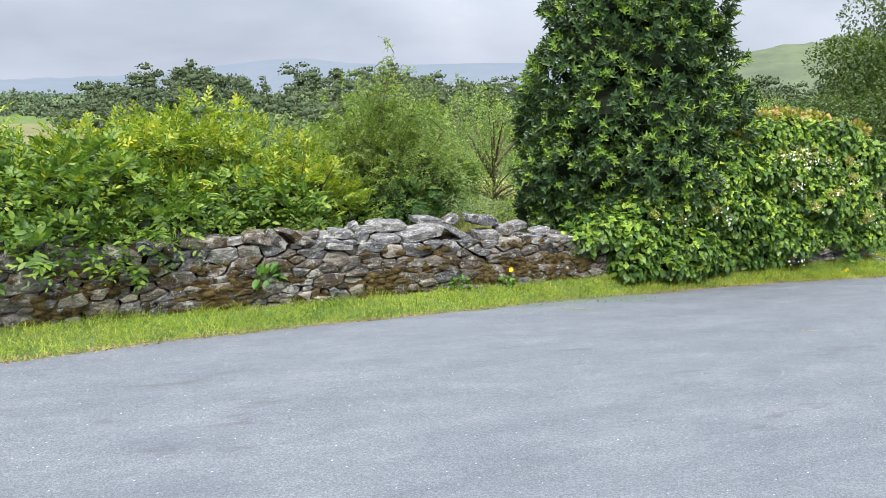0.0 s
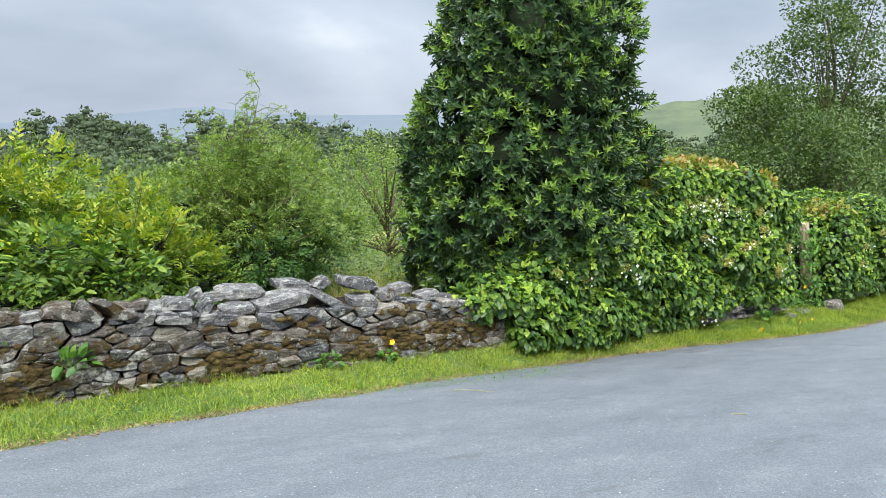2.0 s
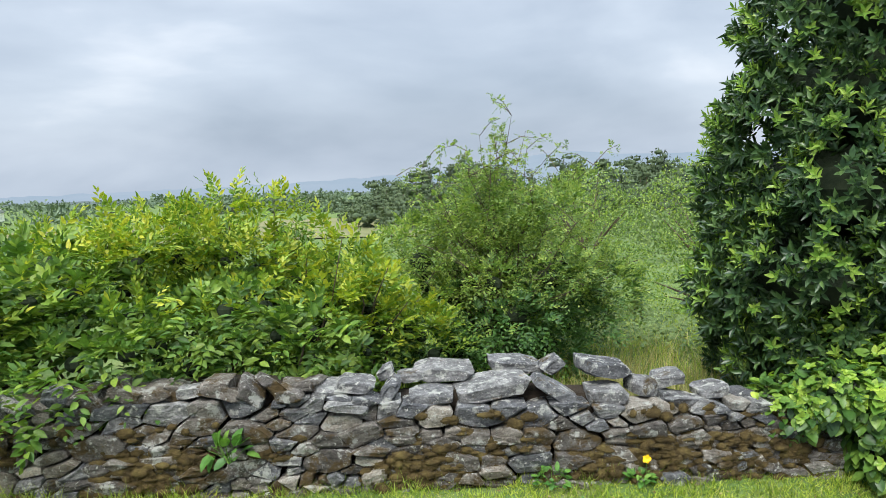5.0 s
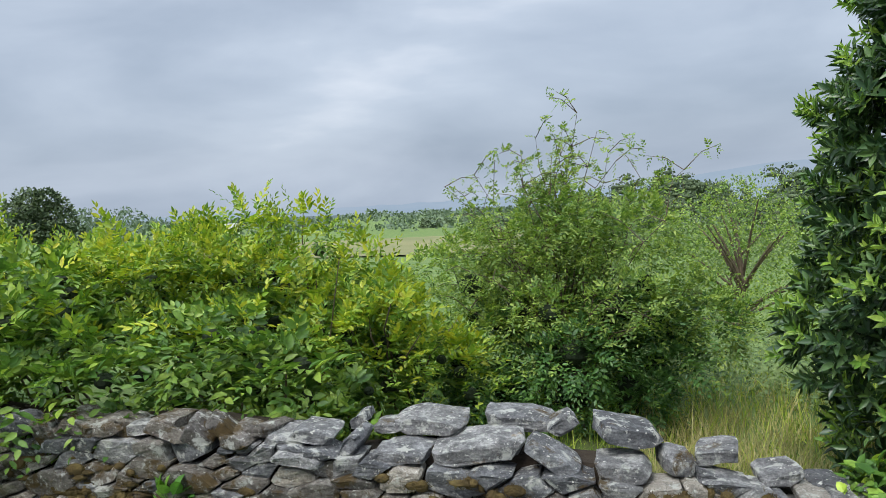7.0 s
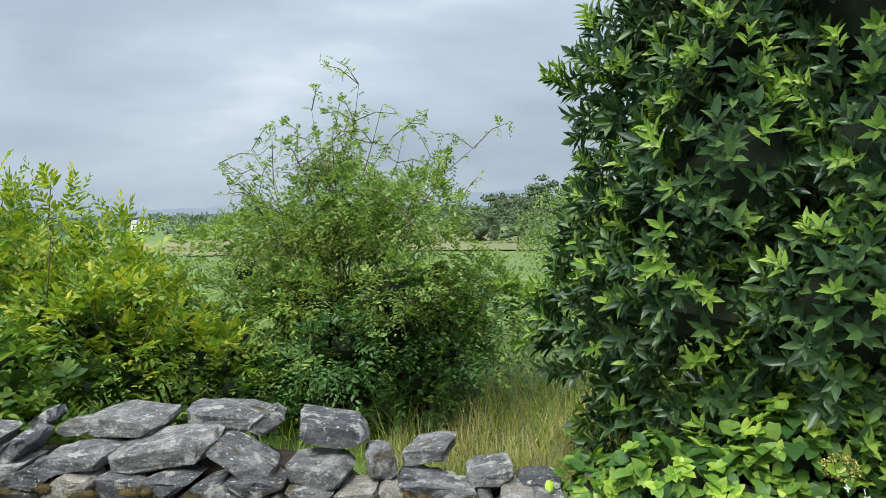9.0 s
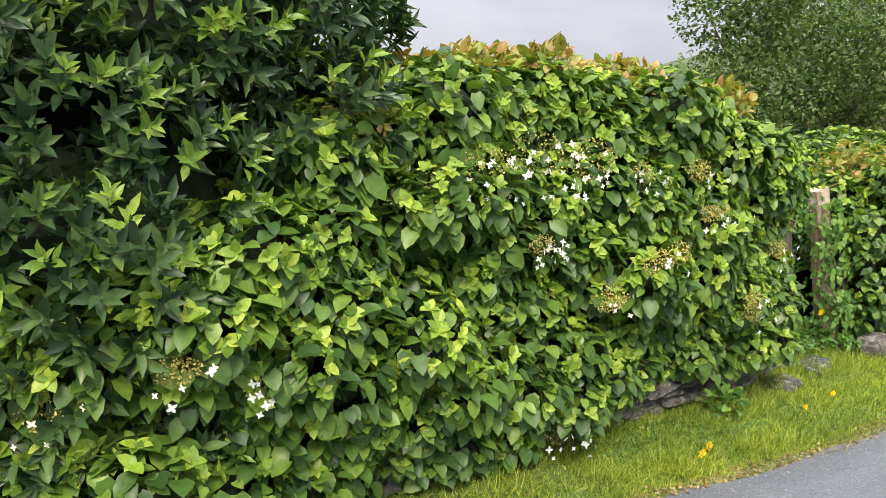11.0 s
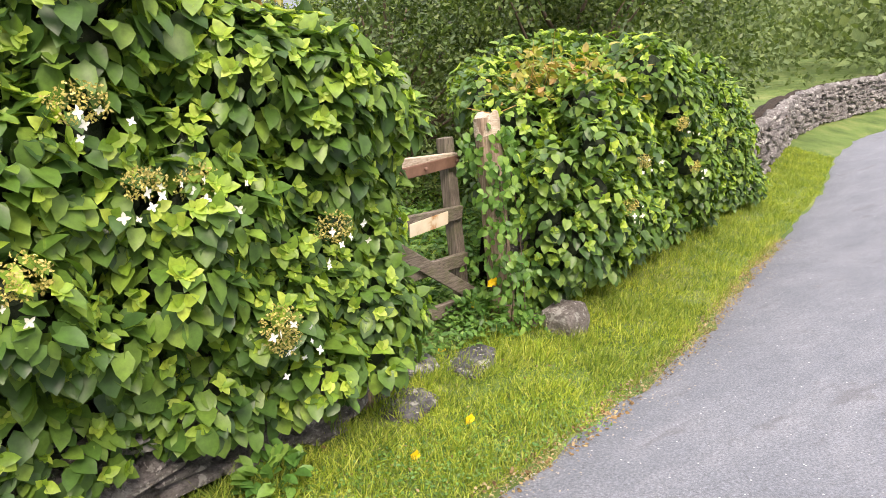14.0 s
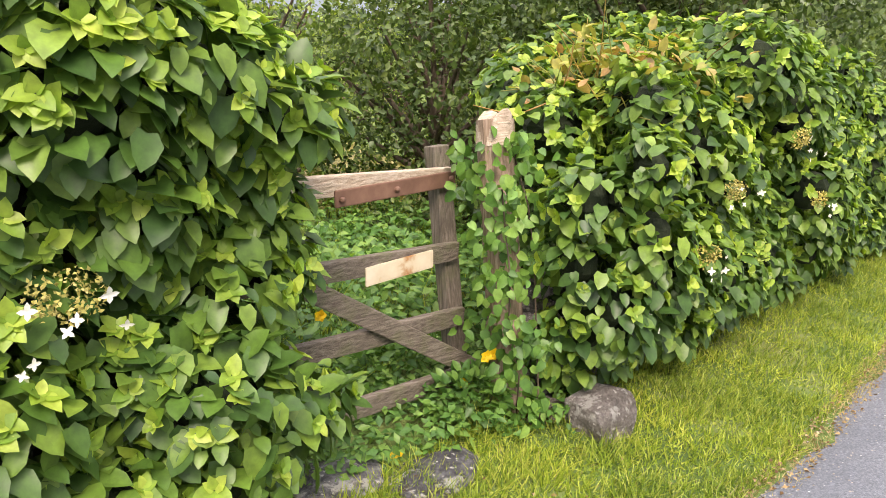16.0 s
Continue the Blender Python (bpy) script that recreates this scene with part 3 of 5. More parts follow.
def packed_cells(rng, seeds, ghosts):
    """Tight rubble: the cells of weighted seeds (x, z, size), flattened as slate lies; a list of corner lists."""
    flat = 2.1
    every = np.array(list(seeds) + list(ghosts), float)
    q = every[:, :2] * (1, flat)
    wgt = every[:, 2] ** 2
    cells = []
    for i in range(len(seeds)):
        d = np.sum((q - q[i]) ** 2, 1)
        poly = [q[i] + np.array(c) for c in ((-0.5, -0.5), (0.5, -0.5), (0.5, 0.5), (-0.5, 0.5))]
        for j in np.argsort(d)[1:26]:
            way = q[j] - q[i]
            limit = (d[j] + wgt[i] - wgt[j]) / 2
            out = []
            for a, b in zip(poly, poly[1:] + poly[:1]):
                fa, fb = (a - q[i]) @ way - limit, (b - q[i]) @ way - limit
                if fa <= 0:
                    out.append(a)
                if fa * fb < 0:
                    out.append(a + (b - a) * (fa / (fa - fb)))
            poly = out
            if len(poly) < 3:
                break
        if len(poly) >= 3:
            cells.append([np.array((a[0], a[1] / flat)) for a in poly])
    return cells


def split_stone(rng, corners, depth, joint=0.005, bulge=0.03):
    """A split stone from its face outline: rough front, worn arrises, straight back; local to the outline's middle."""
    mid = sum(corners) / len(corners)
    ring = []
    for a, b, c in zip(corners[-1:] + corners[:-1], corners, corners[1:] + corners[:1]):
        if min(np.linalg.norm(a - b), np.linalg.norm(c - b)) < 0.03:
            ring.append(b)
            continue
        cut = rng.uniform(0.04, 0.2)
        ring += [b + (a - b) * cut, b + (c - b) * cut * 0.8] if rng.random() < 0.55 else [b]
    ring = [r + np.array((rng.uniform(-1, 1), rng.uniform(-1, 1))) * 0.009 for r in ring]
    size = max(np.linalg.norm(r - mid) for r in ring)
    shrink = max(0.6, 1 - joint / (0.5 * size))
    n = len(ring)
    tilt = (rng.uniform(-0.16, 0.16), rng.uniform(-0.35, 0.12))
    v = []
    for k, (q, y) in enumerate(((0.9, depth), (1.0, 0.012), (rng.uniform(0.93, 0.97), -bulge * 0.7), (rng.uniform(0.35, 0.6), -bulge))):
        for r in ring:
            p = (r - mid) * shrink * q
            v.append((p[0], y + (tilt[0] * p[0] + tilt[1] * p[1] + rng.uniform(-0.007, 0.007) if k else 0), p[1]))
    f = [(k * n + i, k * n + (i + 1) % n, (k + 1) * n + (i + 1) % n, (k + 1) * n + i) for k in range(3) for i in range(n)]
    bm = bmesh.new()
    vs = [bm.verts.new(p) for p in v]
    for q in f:
        bm.faces.new([vs[i] for i in q])
    bm.faces.new(vs[3 * n:])
    bmesh.ops.recalc_face_normals(bm, faces=bm.faces[:])
    data = bpy.data.meshes.new("stone")
    bm.to_mesh(data)
    bm.free()
    return data, mid


def slab_mesh(rng, w, h, d):
    """A loose slab of slate: a long lens in outline, split in leaves along its edge, its top uneven."""
    ring = []
    n = 9
    for k in range(n):
        a = 2 * math.pi * (k + rng.uniform(-0.3, 0.3)) / n
        c, b = math.cos(a), math.sin(a)
        ring.append((w / 2 * math.copysign(abs(c) ** 0.6, c) * rng.uniform(0.86, 1.08), h / 2 * math.copysign(abs(b) ** 0.5, b) * rng.uniform(0.7, 1.15)))
    bm = bmesh.new()
    loops = []
    lean = rng.uniform(-0.1, 0.1)
    for y, q in ((-d / 2, 0.82), (-d / 2 * 0.9, 0.95), (-d / 2 * 0.7, rng.uniform(0.96, 1.04)), (-d * 0.1, rng.uniform(0.96, 1.06)), (d * 0.25, 1.0), (d / 2 * 0.9, 0.9), (d / 2, 0.7)):
        loops.append([bm.verts.new((x * q + rng.uniform(-0.006, 0.006) + lean * y, y + rng.uniform(-0.012, 0.012), z * q + rng.uniform(-0.009, 0.009))) for x, z in ring])
    for a, b in zip(loops, loops[1:]):
        for k in range(n):
            bm.faces.new((a[k], a[(k + 1) % n], b[(k + 1) % n], b[k]))
    bm.faces.new(loops[0])
    bm.faces.new(loops[-1])
    bmesh.ops.recalc_face_normals(bm, faces=bm.faces[:])
    data = bpy.data.meshes.new("stone")
    bm.to_mesh(data)
    bm.free()
    return data


def wall_stones(rng, x0, x1, height, length=(0.09, 0.28), rise=(0.045, 0.12)):
    """Courses of stones: x, y, z of the middle, size, lean."""
    made = []
    z = 0.0
    while z < height - 0.04:
        h = rng.uniform(*rise)
        x = x0 + rng.uniform(-0.1, 0)
        while x < x1:
            w = rng.uniform(*length) * (1.25 if h > 0.09 else 1.0)
            hh = h * rng.uniform(0.8, 1.25)
            made.append((x + w / 2, rng.uniform(-0.03, 0.03), z + h / 2 + 0.02 * math.sin(x * 3 + z * 9), w * 0.94, rng.uniform(0.16, 0.26), hh * 0.98, rng.uniform(-9, 9)))
            x += w
        z += h * 0.97
    return made


def build_wall():
    rng = random.Random(21)
    forms = [stone_mesh(s) for s in range(14)]
    for m in forms:
        m.materials.append(SLATE)
    wall = thing("dry_stone_wall", (0, 0.2, gz(0, 0.2)), "low dry stone wall of lichened slate with brown moss", "wall", kind="structure")
    inv = Matrix.Translation(wall.location).inverted()

    def lay(mesh, x, dy, z, w, d, h, lean, turn=0.0, roll=0.0):
        y = float(wall_y(x)) + dy
        ob = new("stone", mesh)
        ob.parent = wall
        ob.matrix_parent_inverse = inv
        slope = math.degrees(math.atan2(float(wall_y(x + 0.2) - wall_y(x - 0.2)), 0.4))
        ob.matrix_basis = pose(x, y, z, roll, lean, slope + turn) @ Matrix.Diagonal((w * 1.12, d, h * 1.16, 1))
        return ob

    def crown(x):
        return float(np.interp(x, (-3.6, -2.4, -1.4, -0.4, 0.2, 1.0, 1.5, 1.9, 2.3, 2.8), (0.74, 0.66, 0.68, 0.66, 0.57, 0.55, 0.54, 0.53, 0.47, 0.4)))

    # the face: x, height above the sea of the middle, size; first the stones that stand out
    seeds = [(0.0, 0.26, 0.15), (-1.07, 0.46, 0.12), (0.12, 0.49, 0.1), (0.40, 0.48, 0.12), (0.78, 0.47, 0.1), (-0.46, 0.5, 0.08), (-0.55, 0.27, 0.13), (1.05, 0.31, 0.13), (-0.35, 0.42, 0.1), (-1.6, 0.6, 0.12), (-1.35, 0.52, 0.08), (0.3, 0.22, 0.09), (-1.95, 0.42, 0.14), (-2.5, 0.22, 0.13)]
    for _ in range(9000):
        x = rng.uniform(-3.7, 2.75)
        z = gz(x, 0) + rng.uniform(-0.03, crown(x) - gz(x, 0) - 0.03)
        r = rng.choice((0.025, 0.04, 0.055, 0.075, 0.095, 0.115))
        if all(((x - a) / 2.1) ** 2 + (z - b) ** 2 > (0.58 * (r + c) + 0.01) ** 2 for a, b, c in seeds):
            seeds.append((x, z, r))
    seeds = seeds[:300]
    ghosts = [(x, crown(x) + 0.06 + 0.02 * math.sin(9 * x), 0.04) for x in np.arange(-3.8, 3.0, 0.1)] + [(x, gz(x, 0) - 0.14, 0.04) for x in np.arange(-3.8, 3.0, 0.1)] + [(2.95, z, 0.04) for z in np.arange(-0.1, 0.6, 0.07)] + [(-3.9, z, 0.04) for z in np.arange(0, 0.8, 0.07)]
    lean_x, lean_t = (-3.6, -2.0, -1.2, 3), (0.45, 0.4, 0.06, 0.0)

    def plumb(p, back):
        t = float(np.interp(p[0], lean_x, lean_t)) * back
        return np.array((p[0] + t * (p[1] - 0.45) * 1.3, p[1]))

    for corners in packed_cells(rng, seeds, ghosts):
        corners = [plumb(c, 1.0) for c in corners]
        data, mid = split_stone(rng, corners, 0.2, rng.choice((0.001, 0.003, 0.005, 0.012)), rng.uniform(0.006, 0.03))
        light = rng.random()
        data.materials.append(PALE_STONE if light < 0.1 else SLATE_CLEAN if light < 0.3 or mid[1] > crown(mid[0]) - 0.1 else SLATE)
        ob = new("stone", data)
        ob.parent = wall
        ob.matrix_parent_inverse = inv
        slope = math.degrees(math.atan2(float(wall_y(mid[0] + 0.2) - wall_y(mid[0] - 0.2)), 0.4))
        ob.matrix_basis = pose(mid[0], float(wall_y(mid[0])) - 0.005 + 0.16 * mid[1] - 0.03 + rng.uniform(-0.035, 0.025), mid[1], 0, rng.uniform(-5, 5), slope + rng.uniform(-7, 7))
    # the large loose coping slabs: middle, size, lean, turn
    for x, dy, z, w, d, h, lean, turn in (
            (0.10, 0.22, 0.615, 0.34, 0.34, 0.095, -2, 4), (0.20, 0.5, 0.70, 0.46, 0.4, 0.11, 2, -6), (0.50, 0.28, 0.645, 0.52, 0.4, 0.14, -8, 5),
            (0.70, 0.56, 0.71, 0.46, 0.34, 0.10, 8, 6), (0.91, 0.2, 0.625, 0.36, 0.3, 0.105, 29, 0), (0.93, 0.42, 0.73, 0.18, 0.2, 0.11, -34, 10),
            (1.26, 0.36, 0.715, 0.36, 0.36, 0.15, 10, 14), (1.25, 0.2, 0.585, 0.31, 0.3, 0.13, -2, -6), (1.50, 0.26, 0.6, 0.15, 0.28, 0.15, -10, 12),
            (1.70, 0.34, 0.62, 0.24, 0.3, 0.11, -10, -10), (1.68, 0.22, 0.53, 0.22, 0.24, 0.09, 14, 6), (1.98, 0.26, 0.54, 0.24, 0.26, 0.1, -8, 6), (2.2, 0.24, 0.49, 0.22, 0.26, 0.09, 6, 0),
            (-0.38, 0.22, 0.715, 0.28, 0.3, 0.12, 6, 5), (-0.16, 0.2, 0.67, 0.19, 0.28, 0.1, -48, 0), (-0.20, 0.42, 0.73, 0.15, 0.2, 0.08, -40, 0), (-0.03, 0.44, 0.69, 0.2, 0.24, 0.08, -6, 0),
            (-0.42, 0.08, 0.615, 0.32, 0.24, 0.085, 8, 3)):
        data = slab_mesh(rng, w * 0.9, h * 0.8, d * 0.85)
        data.materials.append(SLATE_CLEAN)
        lay(data, x, dy, z - 0.015, 1 / 1.12, 1, 1 / 1.16, lean, turn)
    for k in range(25):
        x = -3.4 + k * 0.118 + rng.uniform(-0.03, 0.03)
        steep = rng.uniform(20, 55) if rng.random() < 0.6 else rng.uniform(-15, 15)
        data = slab_mesh(rng, rng.uniform(0.16, 0.27), rng.uniform(0.07, 0.11), 0.26)
        data.materials.append(SLATE_CLEAN if rng.random() < 0.5 else SLATE)
        lay(data, x, rng.uniform(0.12, 0.26), crown(x) + 0.035 + rng.uniform(-0.02, 0.03), 1 / 1.12, 1, 1 / 1.16, steep, rng.uniform(-15, 15), rng.uniform(-10, 10))
    # the rest of the wall, joined
    verts, faces, at = [], [], 0
    forms_np = []
    for m in forms:
        co = np.zeros(len(m.vertices) * 3, np.float32)
        m.vertices.foreach_get("co", co)
        forms_np.append((co.reshape(-1, 3), [tuple(p.vertices) for p in m.polygons]))
    runs = [(-14, -3.4, 0.72), (2.7, 7.95, 0.6), (9.55, 13.0, 0.6), (13.0, 29, 0.85)]
    for x0, x1, h0 in runs:
        for x, dy, z, w, d, h, lean in wall_stones(rng, x0, x1, h0, (0.14, 0.36), (0.03, 0.065) if 2 < x0 < 10 else (0.07, 0.13)):
            co, fs = forms_np[rng.randrange(14)]
            y = float(wall_y(x)) + 0.1 + dy
            m = np.array(pose(x, y, gz(x, y - 0.1) + z, rng.uniform(-6, 6), lean, rng.uniform(-8, 8) + (15 if x > 3 else 0)) @ Matrix.Diagonal((w * 1.12, d, h * 1.14, 1)))
            verts.append(co @ m[:3, :3].T + m[:3, 3])
            faces += [tuple(i + at for i in f) for f in fs]
            at += len(co)
    far = part("stonework", mesh_from("stonework", np.concatenate(verts) - np.array(wall.location), faces), WALLING, wall)
    far["kind"] = "stuff"
    # earth and small stuff in the heart of the wall
    v, f = [], []
    xs = [x for x in np.arange(-14, 29.01, 0.2) if x < 7.7 or x > 9.7]
    for x in xs:
        y = float(wall_y(x))
        g = gz(x, y)
        top = 0.56 + 0.03 * math.sin(4 * x) + (0.1 if x < -0.5 else 0) + (0.25 if x > 13 else 0) - (0.17 if 1.35 < x < 4 else 0)
        for dy, z in ((0.12, -0.1), (0.19, top - 0.14), (0.24, top - 0.03), (0.42, top - 0.03), (0.56, top - 0.1), (0.62, -0.3)):
            v.append((x, y + dy, g + z))
    n = len(xs)
    for i in range(n - 1):
        if xs[i + 1] - xs[i] > 0.5:
            continue
        f += [(i * 6 + k, i * 6 + k + 1, (i + 1) * 6 + k + 1, (i + 1) * 6 + k) for k in range(5)]
    v = np.array(v) - np.array(wall.location)
    part("core", mesh_from("core", v, [q[::-1] for q in f]), SOIL, wall)
    # moss cushions in the joints and over the lower courses
    r2 = np.random.default_rng(5)
    cl = []
    for _ in range(1300):
        x = r2.uniform(-3.4, 2.7)
        z = r2.uniform(0.0, 0.3) if r2.random() < 0.9 else r2.uniform(0.3, 0.46)
        if noise.noise((x * 1.3, z * 3, 4.0)) < (-0.05 if x < 1.3 else -0.25):
            continue
        cl.append((x, float(wall_y(x)) - 0.035 + 0.16 * (z + gz(x, 0)) + r2.normal(0, 0.012), gz(x, 0) + z, r2.uniform(0.02, 0.065), 0.026, r2.uniform(0.012, 0.035)))
    moss = part("moss", core_mesh("moss", [(c[0], c[1] - wall.location.y, c[2] - wall.location.z, *c[3:]) for c in cl], 1.0, 9, 6, True), MOSS, wall, "brown moss cushions")
    moss["kind"] = "stuff"
    p, o = on_clumps(r2, cl, 34000, (0.9, 1.15), -0.9)
    fuzz = leaves("moss_tuft", p - np.array(wall.location), o + r2.normal(0, 0.6, p.shape), o + r2.normal(0, 1, p.shape), r2.uniform(0.01, 0.03, len(p)), 0.0045, BLADE)
    fz = part("moss_tuft", fuzz, MOSS, wall)
    fz["kind"] = "stuff"


# ---- shrubs and trees ----
def broad_bush(name, where, label, clumps, n_old, n_young, sizes, mats, rng, outline=HEART, droop=0.75, stems=14, category="shrub", young_top=0.0, wide=(0.68, 0.92), core=0.5):
    """A dense bush: near-black lumps for inner shade, drooping leaves all over, tufts of young leaves, woody stems."""
    ob = thing(name, where, label, category)
    loc = np.array(where)
    part("shade_core", core_mesh("shade_core", [(c[0] - loc[0], c[1] - loc[1], c[2] - loc[2], *c[3:]) for c in clumps], core), SHADE, ob, kind="stuff")
    p, o = on_clumps(rng, clumps, n_old, (0.55, 1.04), -0.75)
    side = rng.normal(0, 0.55, p.shape)
    tip = o * 0.75 + side + (0, 0, -droop)
    ln = rng.uniform(*sizes, len(p))
    lf = part("leaves", leaves("leaves", p - loc, tip, o + (0, 0, 0.55) + 0.45 * side, ln, ln * rng.uniform(*wide, len(p)), outline), mats[0], ob)
    if n_young:
        c, co = on_clumps(rng, clumps, n_young, (0.98, 1.12), -0.3 + young_top)
        k = 6
        a = rng.uniform(0, 6.28, (n_young, 1)) + np.arange(k) * 2.4
        u = unit(np.cross(co, rng.normal(size=co.shape)))
        w = np.cross(co, u)
        d = (u[:, None] * np.cos(a)[..., None] + w[:, None] * np.sin(a)[..., None]) + co[:, None] * 0.55 + (0, 0, -0.1)
        pb = np.repeat(c, k, 0)
        ln = rng.uniform(sizes[0] * 0.5, sizes[1] * 0.6, len(pb))
        part("young_leaves", leaves("young_leaves", pb - loc, d.reshape(-1, 3), np.repeat(co, k, 0) + (0, 0, 0.5), ln, ln * 0.5 * (wide[0] + wide[1]), outline), mats[1], ob, "fresh yellow-green leaf tufts")
    lines = []
    for _ in range(stems):
        c = clumps[rng.integers(len(clumps))]
        foot = np.array((rng.normal(0, 0.25), rng.normal(0, 0.12), 0.0))
        end = np.array(c[:3]) - loc
        mid = (foot + end) / 2 + rng.normal(0, 0.08, 3)
        lines.append([(foot, 0.018), (mid, 0.013), (end, 0.006)])
    part("stems", tubes("stems", lines), BARK, ob, kind="stuff")
    return ob


def flower_heads(ob, spots, rng):
    """Lacecap heads: a flat froth of florets with a few white sterile flowers round the rim."""
    loc = np.array(ob.location)
    for x, y, z, r, white in spots:
        n = 260
        y = y - 0.06
        r = r * 1.35
        turn, far = rng.uniform(0, 6.28, n), np.sqrt(rng.uniform(0, 1, n)) * r
        d = np.stack([far * np.cos(turn), rng.normal(0, 0.012, n) + 0.3 * far ** 2 / r, 0.75 * far * np.sin(turn)], 1)
        part("flower_head", leaves("flower_head", np.array((x, y, z)) - loc + d, rng.normal(size=(n, 3)), rng.normal(size=(n, 3)), rng.uniform(0.008, 0.017, n), 0.009), FLORET, ob, "yellow-green lacecap flower head", "stuff")
        for _ in range(white):
            at = np.array((x, y - 0.05, z)) - loc + (rng.uniform(-1.3, 1.3) * r, rng.uniform(-0.05, 0.02), rng.uniform(-1.3, 0.4) * r)
            w = new("white_flower", WHITE_FLOWER)
            w.parent = ob
            w.matrix_basis = pose(*at, rng.uniform(-35, 35), rng.uniform(0, 90), rng.uniform(-45, 45)) @ Matrix.Scale(rng.uniform(0.6, 1.1), 4)


A4 = np.arange(4) * 1.571 + 0.2
WHITE_FLOWER = leaves("white_flower", np.zeros((4, 3)), np.stack([np.cos(A4), np.full(4, -0.2), np.sin(A4)], 1), np.tile((0.0, -1.0, 0.0), (4, 1)), 0.019, 0.0125, OVAL)
WHITE_FLOWER.materials.append(PETAL)
LEAF = leaves("leaf", np.zeros((1, 3)), np.array([(0.0, -0.25, -1.0)]), np.array([(0.0, -1.0, 0.35)]), 0.1, 0.078, HEART)
LEAF.materials.append(HYDRANGEA)


def build_hydrangeas():
    rng = np.random.default_rng(31)
    top_x, top_z = (2.2, 2.9, 3.5, 4.2, 5.0, 5.8, 6.7, 7.4, 7.9, 8.25, 8.5), (0.5, 0.72, 0.92, 1.12, 1.5, 1.68, 1.6, 1.5, 1.35, 1.1, 0.75)
    clumps = []
    for x in np.arange(2.3, 8.3, 0.17):
        g, top, wy = gz(x, float(wall_y(x))), float(np.interp(x, top_x, top_z)), float(wall_y(x))
        low = 0.45 if x < 2.9 else g + (0.2 if x < 5.0 else 0.18 if x < 6.2 else 0.4)
        face = float(np.interp(x, (2.3, 2.8, 4.0, 5.4, 6.2, 7.4, 8.2), (0.2, 0.0, -0.14, 0.08, 0.1, 0.02, 0.2)))
        for z in np.arange(low, top - 0.1, 0.2):
            r = rng.uniform(0.14, 0.27)
            back = 0.22 * max(0.0, z - 0.9)
            clumps.append((x + rng.normal(0, 0.08), wy + face + back + 0.08 * math.sin(5 * z + 3 * x) + rng.normal(0, 0.06), min(z, top - 0.15) + rng.normal(0, 0.05), r, r, r * 0.8))
        for y in (0.3, 0.65, 1.0):
            if x > 3.0:
                clumps.append((x + rng.normal(0, 0.08), wy + y, top - 0.2 - 0.12 * (y - 0.5) ** 2 + rng.normal(0, 0.05), 0.25, 0.25, 0.2))
    h = broad_bush("climbing_hydrangea", (5.2, 0.75, gz(5.2, 0.7)), "large climbing hydrangea smothering the wall, in late flower", clumps, 40000, 4300, (0.045, 0.1), (HYDRANGEA, HYDRANGEA_YOUNG), rng)
    crest = [(x, float(wall_y(x)) + rng.uniform(0.1, 0.8), float(np.interp(x, top_x, top_z)) - 0.02 + rng.normal(0, 0.04), 0.16, 0.16, 0.12) for x in np.arange(5.0, 7.8, 0.16)]
    p, o = on_clumps(rng, crest, 1500, (0.6, 1.1), -0.2)
    ln = rng.uniform(0.05, 0.085, len(p))
    part("rust_leaves", leaves("rust_leaves", p - np.array(h.location), o + rng.normal(0, 0.5, p.shape), o + (0, 0, 0.5), ln, ln * 0.7, HEART), HYDRANGEA_RUST, h, "rust-tinged leaves along the crest")
    spots = [(4.1, -0.05, 0.74, 0.06, 5), (3.72, 0.06, 0.62, 0.07, 4), (4.42, 0.08, 0.6, 0.05, 8), (5.39, 0.47, 0.40, 0.09, 8), (5.96, 0.48, -0.12, 0.07, 10), (6.19, 0.4, 0.57, 0.07, 5),
             (6.48, 0.42, 0.72, 0.07, 3), (6.62, 0.42, 0.75, 0.06, 3), (5.8, 0.46, 0.87, 0.05, 16), (5.81, 0.5, 1.28, 0.12, 24), (6.15, 0.54, 1.24, 0.11, 18), (5.5, 0.45, 1.25, 0.1, 15), (6.5, 0.6, 1.15, 0.06, 10), (7.2, 0.68, 0.85, 0.06, 8), (7.7, 0.72, 0.6, 0.06, 7), (7.4, 0.6, 0.34, 0.06, 5), (7.42, 0.62, 0.26, 0.05, 6), (5.3, 0.5, 1.2, 0.06, 8), (7.0, 0.6, 0.9, 0.05, 6), (3.3, 0.05, 0.7, 0.05, 3), (6.85, 0.55, 1.15, 0.06, 5)]
    flower_heads(h, spots, rng)
    p, o = on_clumps(rng, [q for q in clumps if q[0] > 4.6], 1500, (0.98, 1.08), -0.5)
    near = [(a, d) for a, d in zip(p, o) if d[1] < -0.25][:280]
    for a, d in near:
        lf = new("leaf", LEAF)
        lf.parent = h
        lf.matrix_basis = pose(*(a - np.array(h.location)), rng.uniform(-25, 25), rng.uniform(-35, 35), math.degrees(math.atan2(d[0], -d[1])) + rng.uniform(-25, 25)) @ Matrix.Scale(rng.uniform(0.8, 1.25), 4)
    clumps = []
    top_x, top_z = (9.45, 9.9, 10.6, 11.5, 12.3, 13.2, 14.0, 14.8, 15.4), (0.5, 0.75, 0.93, 1.02, 0.92, 0.65, 0.3, -0.15, -0.5)
    for x in np.arange(9.66, 15.2, 0.19):
        g, top, wy = gz(x, float(wall_y(x))), float(np.interp(x, top_x, top_z)), float(wall_y(x))
        for z in np.arange(g + 0.3, top - 0.1, 0.22):
            swell = 0.22 * math.sin((z - g) * 1.7)
            r = rng.uniform(0.12, 0.26)
